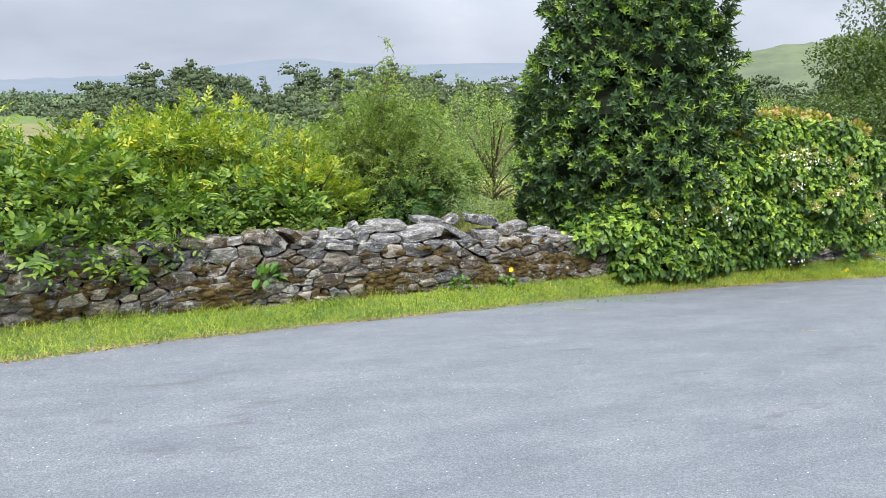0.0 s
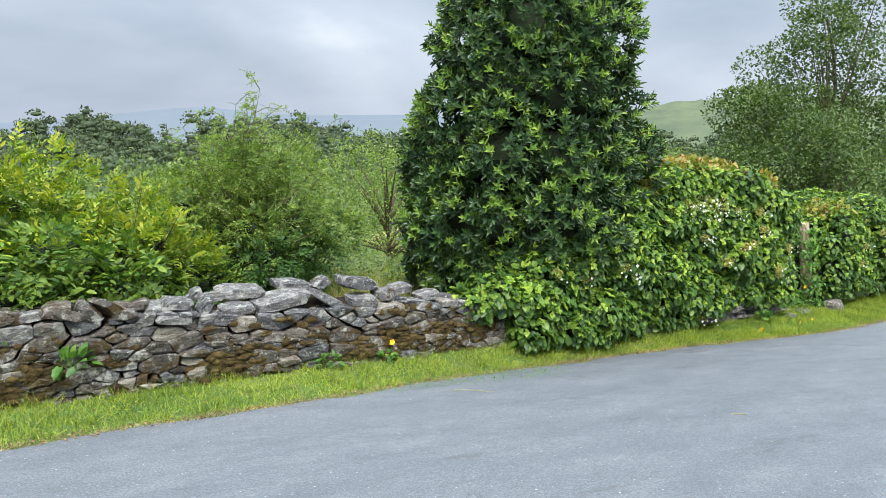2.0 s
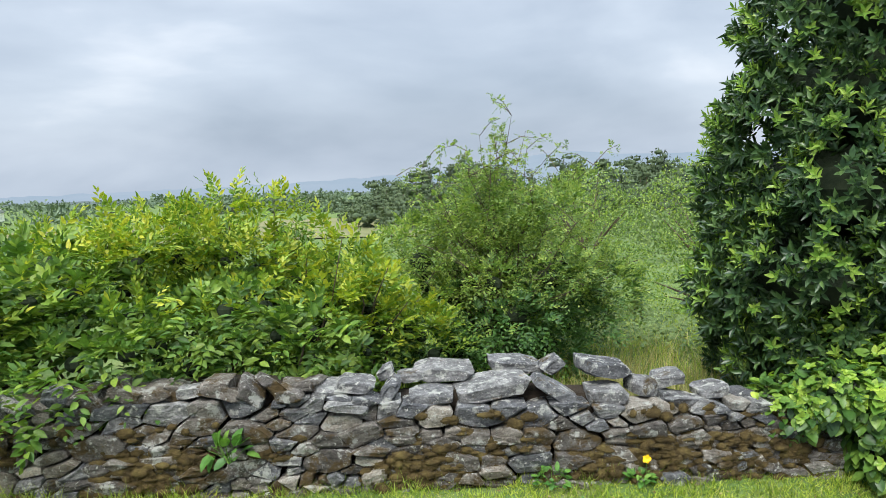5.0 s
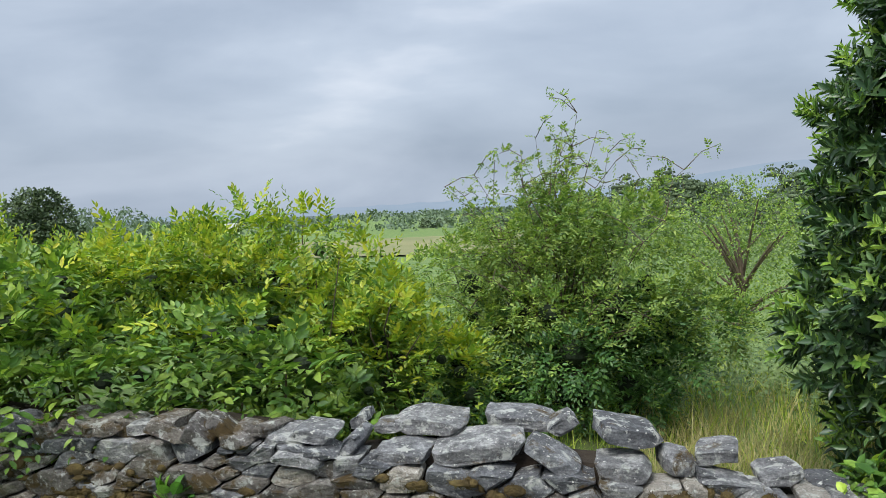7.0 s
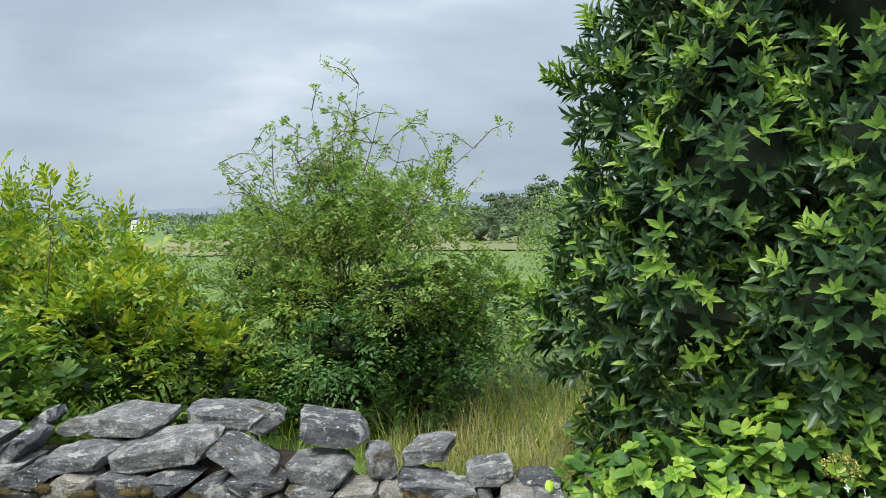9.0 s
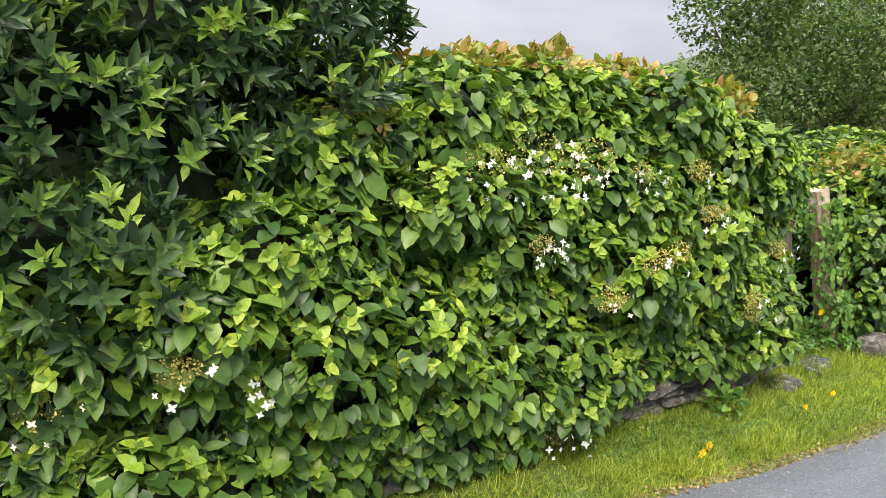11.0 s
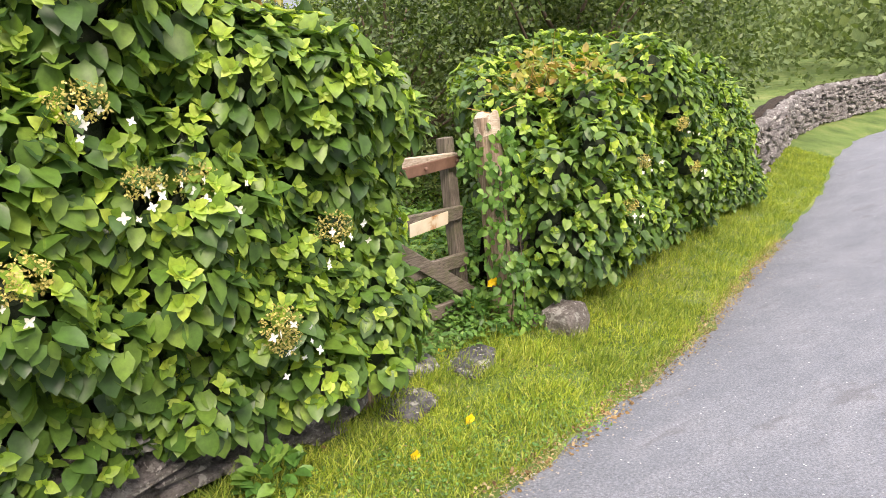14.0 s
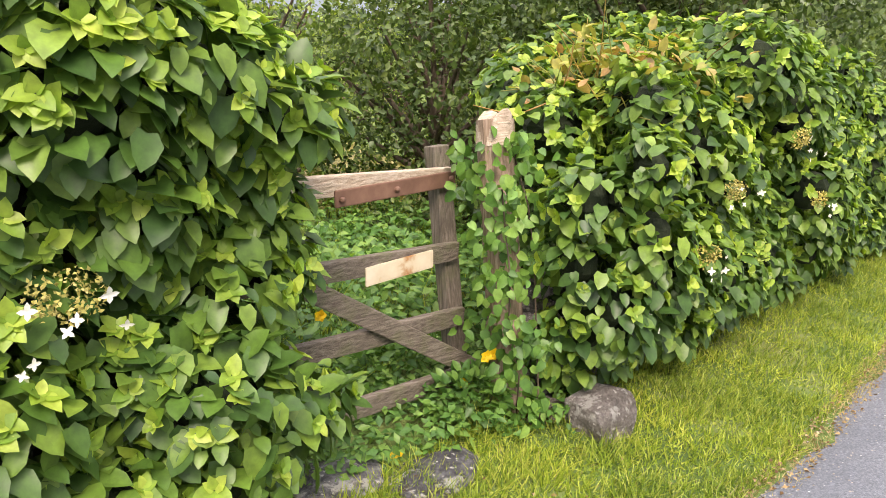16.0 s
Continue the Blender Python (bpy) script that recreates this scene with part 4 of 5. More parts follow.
            clumps.append((x + rng.normal(0, 0.08), wy + 0.04 - swell + 0.08 * math.sin(4 * x + 5 * z) + rng.normal(0, 0.085), z + rng.normal(0, 0.04), r, r, r))
        for y in (0.3, 0.65, 1.0):
            if y > 0.4 and x < 10.1:
                continue
            clumps.append((x + rng.normal(0, 0.08), wy + y, top - 0.2 + rng.normal(0, 0.05), 0.25, 0.25, 0.2))
    h = broad_bush("climbing_hydrangea", (11.0, 2.2, gz(11.0, 2.2)), "climbing hydrangea mound beside the gate post", clumps, 26000, 2700, (0.045, 0.095), (HYDRANGEA, HYDRANGEA_YOUNG), rng)
    p = np.array([(10.3, 2.0, 0.85)]) + rng.normal(0, 1, (380, 3)) * (0.22, 0.18, 0.09)
    ln = rng.uniform(0.05, 0.08, len(p))
    part("rust_leaves", leaves("rust_leaves", p - np.array(h.location), rng.normal(0, 0.6, p.shape), rng.normal(0, 0.3, p.shape) + (0, 0, 1), ln, ln * 0.7, HEART), HYDRANGEA_RUST, h, "rust-tinged leaves on the crest")
    lines = []
    for _ in range(46):
        a = np.array((10.2 + rng.normal(0, 0.25), 1.95 + rng.normal(0, 0.15), 0.75)) - np.array(h.location)
        b = a + rng.normal(0, 0.16, 3) + (-0.05, -0.04, 0.16)
        lines.append([(a, 0.004), ((a + b) / 2 + rng.normal(0, 0.03, 3), 0.003), (b, 0.002)])
    part("bare_twig", tubes("bare_twig", lines, 4), HYDRANGEA_RUST, h, "bare reddish twigs", "stuff")
    spots = [(10.25, 1.3, 0.1, 0.06, 6), (10.5, 1.4, 0.35, 0.05, 5), (9.95, 1.35, -0.1, 0.05, 3), (11.2, 1.6, 0.5, 0.05, 6), (11.6, 1.7, 0.1, 0.05, 6)]
    flower_heads(h, spots, rng)


def build_laurel():
    rng = np.random.default_rng(41)
    cx, cy = 3.9, 1.45
    base = gz(cx, cy)
    ob = thing("laurel_tree", (cx, cy, base), "tall cone-shaped laurel with glossy dark leaves and pale shoots", "tree")
    loc = np.array((cx, cy, base))
    clumps = []
    for _ in range(290):
        z = rng.uniform(0.35, 5.2)
        rad = float(np.interp(z, (0.3, 1.2, 2.2, 3.3, 4.4, 5.3), (1.25, 1.5, 1.4, 1.08, 0.62, 0.18)))
        a = rng.uniform(0, 6.283)
        q = rad * rng.uniform(0.68, 0.95)
        r = rng.uniform(0.2, 0.38)
        clumps.append((q * math.cos(a), 0.92 * q * math.sin(a), z, r, r, r * 1.05))
    # shade inside the crown, modelled as dark lumps
    part("shade_core", core_mesh("shade_core", [(0, 0, z, r, r * 0.92, 0.6) for z, r in ((0.7, 1.5), (1.3, 1.75), (2.0, 1.7), (2.7, 1.5), (3.4, 1.2), (4.1, 0.8), (4.7, 0.5), (5.2, 0.3))], 0.66, 16, 9), SHADE, ob)

    def rosettes(n, shell, size, k, mat, name, label="", low=-0.75):
        c, co = on_clumps(rng, clumps, n, shell, low)
        co = unit(co + (0, 0, 0.45) + unit(c * (1, 1, 0)) * 0.4)
        a = rng.uniform(0, 6.28, (n, 1)) + np.arange(k) * 2.4
        u = unit(np.cross(co, rng.normal(size=co.shape)))
        w = np.cross(co, u)
        spread = np.linspace(1.3, 0.45, k)[None, :, None]
        d = (u[:, None] * np.cos(a)[..., None] + w[:, None] * np.sin(a)[..., None]) * spread + co[:, None] * 0.75
        b = np.repeat(c, k, 0) + np.repeat(co, k, 0) * np.tile(np.linspace(-0.05, 0.03, k), n)[:, None]
        ln = rng.uniform(*size, len(b))
        part(name, leaves(name, b, d.reshape(-1, 3), np.repeat(co, k, 0) * 1.0 - d.reshape(-1, 3) * 0.2, ln, ln * rng.uniform(0.32, 0.42, len(b)), OVAL), mat, ob, label)

    rosettes(8000, (0.5, 1.04), (0.065, 0.11), 9, LAUREL, "leaves")
    rosettes(2400, (0.98, 1.16), (0.05, 0.09), 9, LAUREL_YOUNG, "young_shoot", "fresh yellow-green shoots", -0.2)
    lines = [[((0.02 * i, 0, 0.6 * i), 0.09 - 0.011 * i) for i in range(8)]]
    for _ in range(40):
        z = rng.uniform(0.3, 3.8)
        a = rng.uniform(0, 6.28)
        r = 1.2 * (1 - z / 5.5)
        lines.append([((0, 0, z), 0.03), ((r * 0.5 * math.cos(a), r * 0.5 * math.sin(a), z + 0.25), 0.02), ((r * math.cos(a), r * math.sin(a), z + 0.6), 0.008)])
    part("trunk", tubes("trunk", lines, 7), BARK, ob)


def build_left_shrubs():
    rng = np.random.default_rng(51)
    where = np.array((-3.0, 0.9, gz(-3, 0.9)))
    ob = thing("garden_shrub", where, "dense broad-leaved green shrub leaning over the wall", "shrub")
    clumps = []
    for x in np.arange(-6.4, -0.2, 0.24):
        top = float(np.interp(x, (-6, -3, -2.2, -1.4, -0.8, -0.3), (1.55, 1.35, 1.3, 1.12, 0.98, 0.8))) + 0.12 * math.sin(4.1 * x) + 0.07 * math.sin(9.3 * x)
        front = float(np.interp(x, (-6, -2.6, -1.9, -1.2, -0.4), (0.1, 0.16, 0.3, 0.6, 0.85))) + 0.1 * math.sin(3.3 * x)
        foot = 0.68 if x < -1.6 else 0.5
        for z in np.arange(foot, top, 0.2):
            r = rng.uniform(0.13, 0.27)
            clumps.append((x + rng.normal(0, 0.1), front + 0.25 * max(0, z - 0.85) + rng.normal(0, 0.13), z, r, r, r * 0.85))
        for y in (0.6, 1.1, 1.6):
            clumps.append((x + rng.normal(0, 0.12), front + y, top - 0.15 + rng.normal(0, 0.1), 0.28, 0.28, 0.2))
    # blackish lumps set behind the leaves to act as inner shade
    part("shade_core", core_mesh("shade_core", [(c[0] - where[0], c[1] - where[1] + 0.22, c[2] - where[2], *c[3:]) for c in clumps], 0.25), SHADE, ob, kind="stuff")
    p, o = on_clumps(rng, clumps, 4600, (0.45, 0.95), -0.7)
    part("leaves", sprays("leaves", rng, p - where, o + rng.normal(0, 0.35, p.shape) + (0, -0.2, 0.12), (0.1, 0.24), 7, (0.06, 0.115), 0.5, spread=1.1, sag=0.4), SHRUB, ob)
    p, o = on_clumps(rng, [c for c in clumps if c[2] > 0.9], 420, (0.8, 1.0), 0.1)
    part("young_leaves", sprays("young_leaves", rng, p - where, o * 0.7 + rng.normal(0, 0.35, p.shape) + (0, -0.1, 0.4), (0.14, 0.28), 9, (0.055, 0.095), 0.44), SHRUB_YELLOW, ob, "fresh yellow-green shoots")
    lines = []
    for _ in range(16):
        c = np.array(clumps[rng.integers(len(clumps))][:3]) - where
        foot = np.array((c[0] * 0.85, rng.normal(0.1, 0.1), 0.0))
        lines.append([(foot, 0.018), ((foot + c) / 2 + rng.normal(0, 0.06, 3), 0.013), (c, 0.006)])
    part("stems", tubes("stems", lines), BARK, ob, kind="stuff")

    # the golden shrub behind: long arching shoots, yellow at the tips
    where = np.array((-1.6, 2.0, gz(-1.6, 2.0)))
    ob = thing("spiraea_shrub", where, "loose arching shrub with golden yellow-green leaf tips", "shrub")
    clumps = []
    for _ in range(130):
        x = rng.uniform(-5.2, 0.15)
        top = float(np.interp(x, (-5.2, -3.4, -3.0, -2.6, -2.2, -1.7, -1.3, -0.8, -0.3, 0.2), (1.9, 1.75, 1.85, 1.6, 1.5, 1.75, 1.7, 1.4, 1.15, 0.8)))
        z = rng.uniform(0.5, top)
        r = rng.uniform(0.14, 0.26)
        clumps.append((x, rng.uniform(0.95, 2.3), z, r, r, r * 0.9))
    # the same dark stand-in for shade, behind the golden shoots
    part("shade_core", core_mesh("shade_core", [(c[0] - where[0], c[1] - where[1] + 0.3, c[2] - where[2] - 0.1, *c[3:]) for c in clumps], 0.25), SHADE, ob, kind="stuff")
    p, o = on_clumps(rng, clumps, 2000, (0.3, 0.95), -0.6)
    part("leaves", sprays("leaves", rng, p - where, o * 0.7 + rng.normal(0, 0.3, p.shape) + (0, -0.15, 0.35), (0.15, 0.34), 10, (0.045, 0.075), 0.42), SHRUB_GOLD, ob)
    high = [c for c in clumps if c[2] > 0.72 * float(np.interp(c[0], (-5, -1.5, 0), (1.7, 1.6, 0.9)))]
    p, o = on_clumps(rng, high, 620, (0.7, 1.0), 0.0)
    part("young_leaves", sprays("young_leaves", rng, p - where, o * 0.7 + rng.normal(0, 0.45, p.shape) + (0, -0.1, 0.45), (0.15, 0.36), 11, (0.055, 0.09), 0.45), SHRUB_YELLOW, ob, "golden shoot tips")
    lines = []
    for c in high[::2]:
        e = np.array(c[:3]) - where
        foot = np.array((e[0] * 0.8, 0.2, 0.0))
        lines.append([(foot, 0.014), ((foot + e) / 2 + (0, 0, 0.15), 0.01), (e, 0.006), (e + rng.normal(0, 0.1, 3) + (0, 0, 0.3), 0.003)])
    part("stems", tubes("stems", lines), BARK, ob, kind="stuff")


def build_rose():
    rng = np.random.default_rng(61)
    loc = np.array((0.72, 2.5, gz(0.72, 2.5)))
    ob = thing("wild_rose_bush", loc, "tall wild rose bush with fine leaves and arching shoots", "shrub")
    clumps = []
    for _ in range(85):
        z = rng.uniform(0.1, 1.75)
        rad = float(np.interp(z, (0.1, 0.7, 1.2, 1.75), (1.05, 1.2, 1.05, 0.62)))
        a = rng.uniform(0, 6.28)
        q = rad * rng.uniform(0.3, 0.98)
        r = rng.uniform(0.13, 0.26)
        clumps.append((q * math.cos(a) * (1.15 if math.cos(a) < 0 else 1.0), 0.8 * q * math.sin(a), z, r, r, r * 0.85))
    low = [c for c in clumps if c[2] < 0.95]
    high = [c for c in clumps if c[2] >= 0.8]
    # shade deep in the bush, built as near-black lumps
    part("shade_core", core_mesh("shade_core", [(c[0] * 0.8, c[1] * 0.7 + 0.15, c[2] * 0.9, *c[3:]) for c in clumps if c[2] < 1.3], 0.5), SHADE, ob, kind="stuff")
    p, o = on_clumps(rng, high, 3400, (0.3, 1.0), -0.8)
    part("leaves", sprays("leaves", rng, p, o + rng.normal(0, 0.5, p.shape) + (0, -0.1, 0.2), (0.1, 0.22), 9, (0.03, 0.05), 0.46, sag=0.3), ROSE, ob)
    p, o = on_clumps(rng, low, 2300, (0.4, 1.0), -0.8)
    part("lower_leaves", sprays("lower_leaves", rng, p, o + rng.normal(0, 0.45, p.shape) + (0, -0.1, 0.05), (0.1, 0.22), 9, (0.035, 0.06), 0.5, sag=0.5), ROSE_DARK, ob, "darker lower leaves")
    p, o = on_clumps(rng, low, 330, (0.9, 1.05), -0.4)
    part("fresh_leaves", sprays("fresh_leaves", rng, p, o + rng.normal(0, 0.4, p.shape) + (0, -0.1, 0.15), (0.1, 0.2), 9, (0.035, 0.055), 0.5, sag=0.4), ROSE, ob, "fresh leaf sprays over the dark")
    stems, feet, ways = [], [], []

    def dress(pts, count):
        for s in np.linspace(0.35, 0.999, count):
            q = s * (len(pts) - 1)
            i = int(q)
            feet.append(pts[i] + (pts[i + 1] - pts[i]) * (q - i))
            ways.append(rng.normal(0, 1, 3) + (0, 0, 0.2))

    # arching canes: how far out, which way (degrees), how high
    canes = [(0.18, 15, 2.52), (0.3, 5, 2.35), (0.1, 150, 2.35), (0.2, 250, 2.25), (0.35, 200, 2.15), (0.4, 340, 2.1), (0.7, 170, 2.0), (1.0, 185, 1.95), (0.95, 355, 2.05), (0.12, 60, 2.2), (0.3, 180, 2.0), (0.5, 10, 1.95), (0.55, 60, 2.15), (0.5, 190, 2.2), (0.25, 300, 2.35), (0.8, 190, 1.9)]
    canes += [(rng.uniform(0.4, 1.1), rng.uniform(0, 360), rng.uniform(0.9, 1.8)) for _ in range(22)]
    for out, turn, high_up in canes:
        a = radians(turn)
        foot = np.array((rng.normal(0, 0.1), rng.normal(0, 0.1), 0))
        end = foot + (out * math.cos(a) + 0.06, out * math.sin(a) * 0.8, high_up)
        mid = foot * 0.5 + end * 0.5 + (-0.25 * out * math.cos(a), 0, 0.35)
        pts = [(1 - s) ** 2 * foot + 2 * s * (1 - s) * mid + s * s * end + rng.normal(0, 0.025, 3) for s in np.linspace(0, 1, 8)]
        side = [[(q, 0.011 * (1 - 0.86 * i / 7)) for i, q in enumerate(pts)]]
        dress(pts, 14)
        for _ in range(6):
            i = rng.integers(4, 8)
            way = rng.normal(0, 1, 3) * (1, 1, 0.4) + (0, 0, 0.3)
            way = way / np.linalg.norm(way) * rng.uniform(0.15, 0.38)
            twig_line = [pts[i], pts[i] + way * 0.5 + (0, 0, 0.04), pts[i] + way]
            side.append([(twig_line[0], 0.004), (twig_line[1], 0.003), (twig_line[2], 0.0015)])
            dress(twig_line, 6)
        part("cane", tubes("cane", side, 4), BARK, ob)
    feet, ways = np.array(feet), np.array(ways)
    part("shoot_leaves", sprays("shoot_leaves", rng, feet, ways, (0.05, 0.09), 7, (0.025, 0.04), 0.5, sag=0.3), ROSE, ob)


def build_tree(name, x, y, h, rad, seed, label, n=9000, mats=(OAK,), low=0.2, size=(0.05, 0.085), squash=1.0):
    rng = np.random.default_rng(seed)
    loc = np.array((x, y, gz(x, y)))
    ob = thing(name, loc, label, "tree")
    clumps = []
    for _ in range(int(90 * squash)):
        s = rng.uniform(low, 1)
        r0 = rad * math.sin(math.pi * (0.12 + 0.8 * s)) ** 0.6
        a = rng.uniform(0, 6.28)
        q = r0 * rng.uniform(0.3, 0.95)
        r = rng.uniform(0.16, 0.3) * rad
        clumps.append((q * math.cos(a), q * math.sin(a), s * h, r, r, r * 0.9))
    p, o = on_clumps(rng, clumps, int(n * 1.6), (0.35, 1.2), -0.8)
    ln = rng.uniform(*size, len(p))
    part("crown", leaves("crown", p, o + rng.normal(0, 0.7, p.shape), o + rng.normal(0, 0.4, p.shape) + (0, 0, 0.6), ln, ln * 0.62), mats[0], ob)
    lines = [[((0.06 * i * math.sin(seed + i), 0.05 * i, h * 0.12 * i), 0.035 * h * 0.5 * (1 - 0.11 * i)) for i in range(8)]]
    for c in clumps[::3]:
        e = np.array(c[:3])
        lines.append([((0, 0, e[2] * 0.45), 0.03), (e * (0.5, 0.5, 0.75), 0.02), (e, 0.008)])
    part("trunk", tubes("trunk", lines, 6), BARK, ob)
    return ob


def build_trees():
    build_tree("hawthorn_tree", 13.3, 5.7, 3.9, 1.9, 71, "rounded dark green hawthorn beyond the gate", 17000, low=0.05, size=(0.065, 0.1))
    build_tree("hawthorn_tree", 15.9, 6.0, 7.2, 2.3, 72, "taller dark green tree beside the lane wall", 17000, low=0.05, size=(0.07, 0.11))
    build_tree("hazel_tree", 12.4, 3.9, 3.3, 1.3, 73, "dark leafy hazel behind the hydrangea mound", 9000, low=0.05)
    build_tree("hazel_tree", 10.7, 4.6, 2.4, 1.2, 78, "low dark hazel thicket behind the gate", 8000, (OAK,), 0.05, (0.045, 0.075))
    build_tree("willow_bush", 9.5, 5.9, 2.2, 1.4, 74, "twiggy grey-green willow bush behind the gate", 7000, (ROSE,), 0.05, (0.03, 0.06))
    build_tree("willow_bush", 12.2, 8.2, 2.6, 1.6, 75, "twiggy grey-green willow bush behind the gate", 7000, (ROSE,), 0.05, (0.03, 0.06))
    build_tree("spruce_tree", -15.3, 14.5, 2.9, 1.1, 79, "dark spruce standing above the shrubs", 7000, (PINE,), 0.2, (0.08, 0.14))
    build_tree("willow_bush", 4.5, 7.0, 2.3, 1.4, 76, "pale green willow bush in the meadow", 7000, (ROSE,), 0.05, (0.03, 0.06))
    build_tree("willow_bush", 2.9, 9.0, 2.2, 1.3, 77, "pale green willow bush in the meadow", 6000, (ROSE,), 0.05, (0.03, 0.06))


# ---- the gate ----
def board(bm, a, b, w, t, up=Vector((0, 0, 1))):
    """A bevelled plank from a to b: w high, t thick."""
    a, b = Vector(a), Vector(b)
    way = (b - a).normalized()
    side = way.cross(up).normalized()
    top = side.cross(way)
    m = Matrix((way, side, top)).transposed().to_4x4()
    m.translation = (a + b) / 2
    r = bmesh.ops.create_cube(bm, size=1, matrix=m @ Matrix.Diagonal(((b - a).length, t, w, 1)))
    edges = list({e for v in r["verts"] for e in v.link_edges})
    bmesh.ops.bevel(bm, geom=edges, offset=0.006, segments=2, affect="EDGES", profile=0.6)


def build_gate():
    a = Vector((9.28, 1.78, gz(9.28, 1.78)))
    b = Vector((8.05, 1.5, gz(8.05, 1.5)))
    gate = thing("gate", (a + b) / 2, "weathered grey timber field gate with an iron strap", "gate")
    o = gate.location
    along = (b - a).normalized()
    flat = Vector((along.x, along.y, 0)).normalized()
    fore = Vector((flat.y, -flat.x, 0)).normalized()
    if fore.y > 0:
        fore = -fore
    lean = -fore * 0.14

    def piece(name, p, q, w, t, mat, label="", up=Vector((0, 0, 1))):
        bm = bmesh.new()
        p, q = Vector(p) - o, Vector(q) - o
        mid = (p + q) / 2
        board(bm, p - mid, q - mid, w, t, up)
        ob = part(name, bm, mat, gate, label)
        way = (q - p).normalized()
        ob.location = mid
        return ob

    ga = a + Vector((0, 0, 0.06))
    piece("stile", ga, ga + Vector((0, 0, 1.1)) + lean * 1.1, 0.09, 0.07, WOOD_UPRIGHT, "", flat)
    gb = b + Vector((0, 0, 0.06))
    piece("stile", gb, gb + Vector((0, 0, 1.1)) + lean * 1.1, 0.09, 0.07, WOOD_UPRIGHT, "", flat)
    for z, mat in ((0.97, WOOD_PALE), (0.64, WOOD), (0.34, WOOD), (0.06, WOOD)):
        off = lean * z + fore * 0.05
        piece("rail", ga + Vector((0, 0, z)) + off - flat * 0.02, gb + Vector((0, 0, z + 0.03)) + off, 0.085, 0.035, mat)
    piece("brace", ga + Vector((0, 0, 0.12)) + fore * 0.085, ga + (gb - ga) * 0.62 + Vector((0, 0, 0.62)) + fore * 0.085 + lean * 0.6, 0.085, 0.03, WOOD)
    piece("iron_strap", ga + Vector((0, 0, 0.965)) + lean + fore * 0.075 - flat * 0.03, ga + Vector((0, 0, 0.975)) + lean + fore * 0.075 + flat * 0.6, 0.07, 0.012, IRON, "rust-brown iron strap with bolts")
    piece("plate", ga + Vector((0, 0, 0.645)) + lean * 0.64 + fore * 0.073 + flat * 0.14, ga + Vector((0, 0, 0.645)) + lean * 0.64 + fore * 0.073 + flat * 0.5, 0.08, 0.006, PLATE, "worn cream metal plate, rust-stained")
    for s in (0.0, 0.3, 0.57):
        bm = bmesh.new()
        bmesh.ops.create_uvsphere(bm, u_segments=10, v_segments=6, radius=0.013)
        k = part("bolt", bm, IRON, gate)
        k.location = ga + Vector((0, 0, 0.97)) + lean + fore * 0.085 + flat * s - o

    def post(x, y, h, r, label):
        bm = bmesh.new()
        rings = 9
        loops = []
        rr = random.Random(int(x * 10))
        for i in range(rings):
            z = -0.1 + (h + 0.1) * i / (rings - 1)
            loops.append([bm.verts.new((r * (1 + 0.08 * math.sin(3 * t + x) + rr.uniform(-0.04, 0.04)) * math.cos(t), r * (1 + 0.08 * math.cos(2 * t) + rr.uniform(-0.04, 0.04)) * math.sin(t), z)) for t in [2 * math.pi * k / 14 for k in range(14)]])
        for i in range(rings - 1):
            for k in range(14):
                bm.faces.new((loops[i][k], loops[i][(k + 1) % 14], loops[i + 1][(k + 1) % 14], loops[i + 1][k]))
        top = [bm.verts.new(v.co * 1.0 + Vector((-v.co.x * 0.35, -v.co.y * 0.35, 0.004 - h * 0))) for v in loops[-1]]
        for k in range(14):
            bm.faces.new((loops[-1][k], loops[-1][(k + 1) % 14], top[(k + 1) % 14], top[k]))
        bm.faces.new(top)
        m = wood_material("old_post_wood", [(0.28, (0.14, 0.10, 0.065)), (0.5, (0.27, 0.2, 0.14)), (0.72, (0.42, 0.34, 0.26))], 0.3, (14, 14, 1.0))
        ob = part("gate_post", bm, m)
        ob.matrix_world = pose(x, y, gz(x, y), -11, 2, 0)
        tagged(ob, label, "post")
        if h > 1:
            bm = bmesh.new()
            bmesh.ops.create_cone(bm, cap_ends=True, segments=14, radius1=r * 1.06, radius2=r * 0.98, depth=0.13)
            bmesh.ops.bevel(bm, geom=bm.edges[:], offset=0.006, segments=2, affect="EDGES")
            for v in bm.verts:
                v.co.z += 0.03 * math.sin(30 * v.co.x + 1) * (v.co.z > 0)
            cap = part("bleached_top", bm, WOOD_PALE, ob, "pale bleached end grain")
            cap.location = (0, 0, h - 0.05)

    post(9.38, 1.5, 1.31, 0.08, "cracked round timber gate post, pale at the top")
    post(8.08, 1.12, 0.62, 0.06, "split grey timber post at the hydrangea")


def loose_stone(x, y, w, d, h, mat, seed, label, rz=0):
    me = stone_mesh(seed, 3)
    me.materials.append(mat)
    ob = part("stone", me, None)
    ob.name = "loose_stone"
    ob.matrix_world = pose(x, y, gz(x, y) + h * 0.16, 0, 0, rz) @ Matrix.Diagonal((w, d, h, 1))
    tagged(ob, label, "stone")


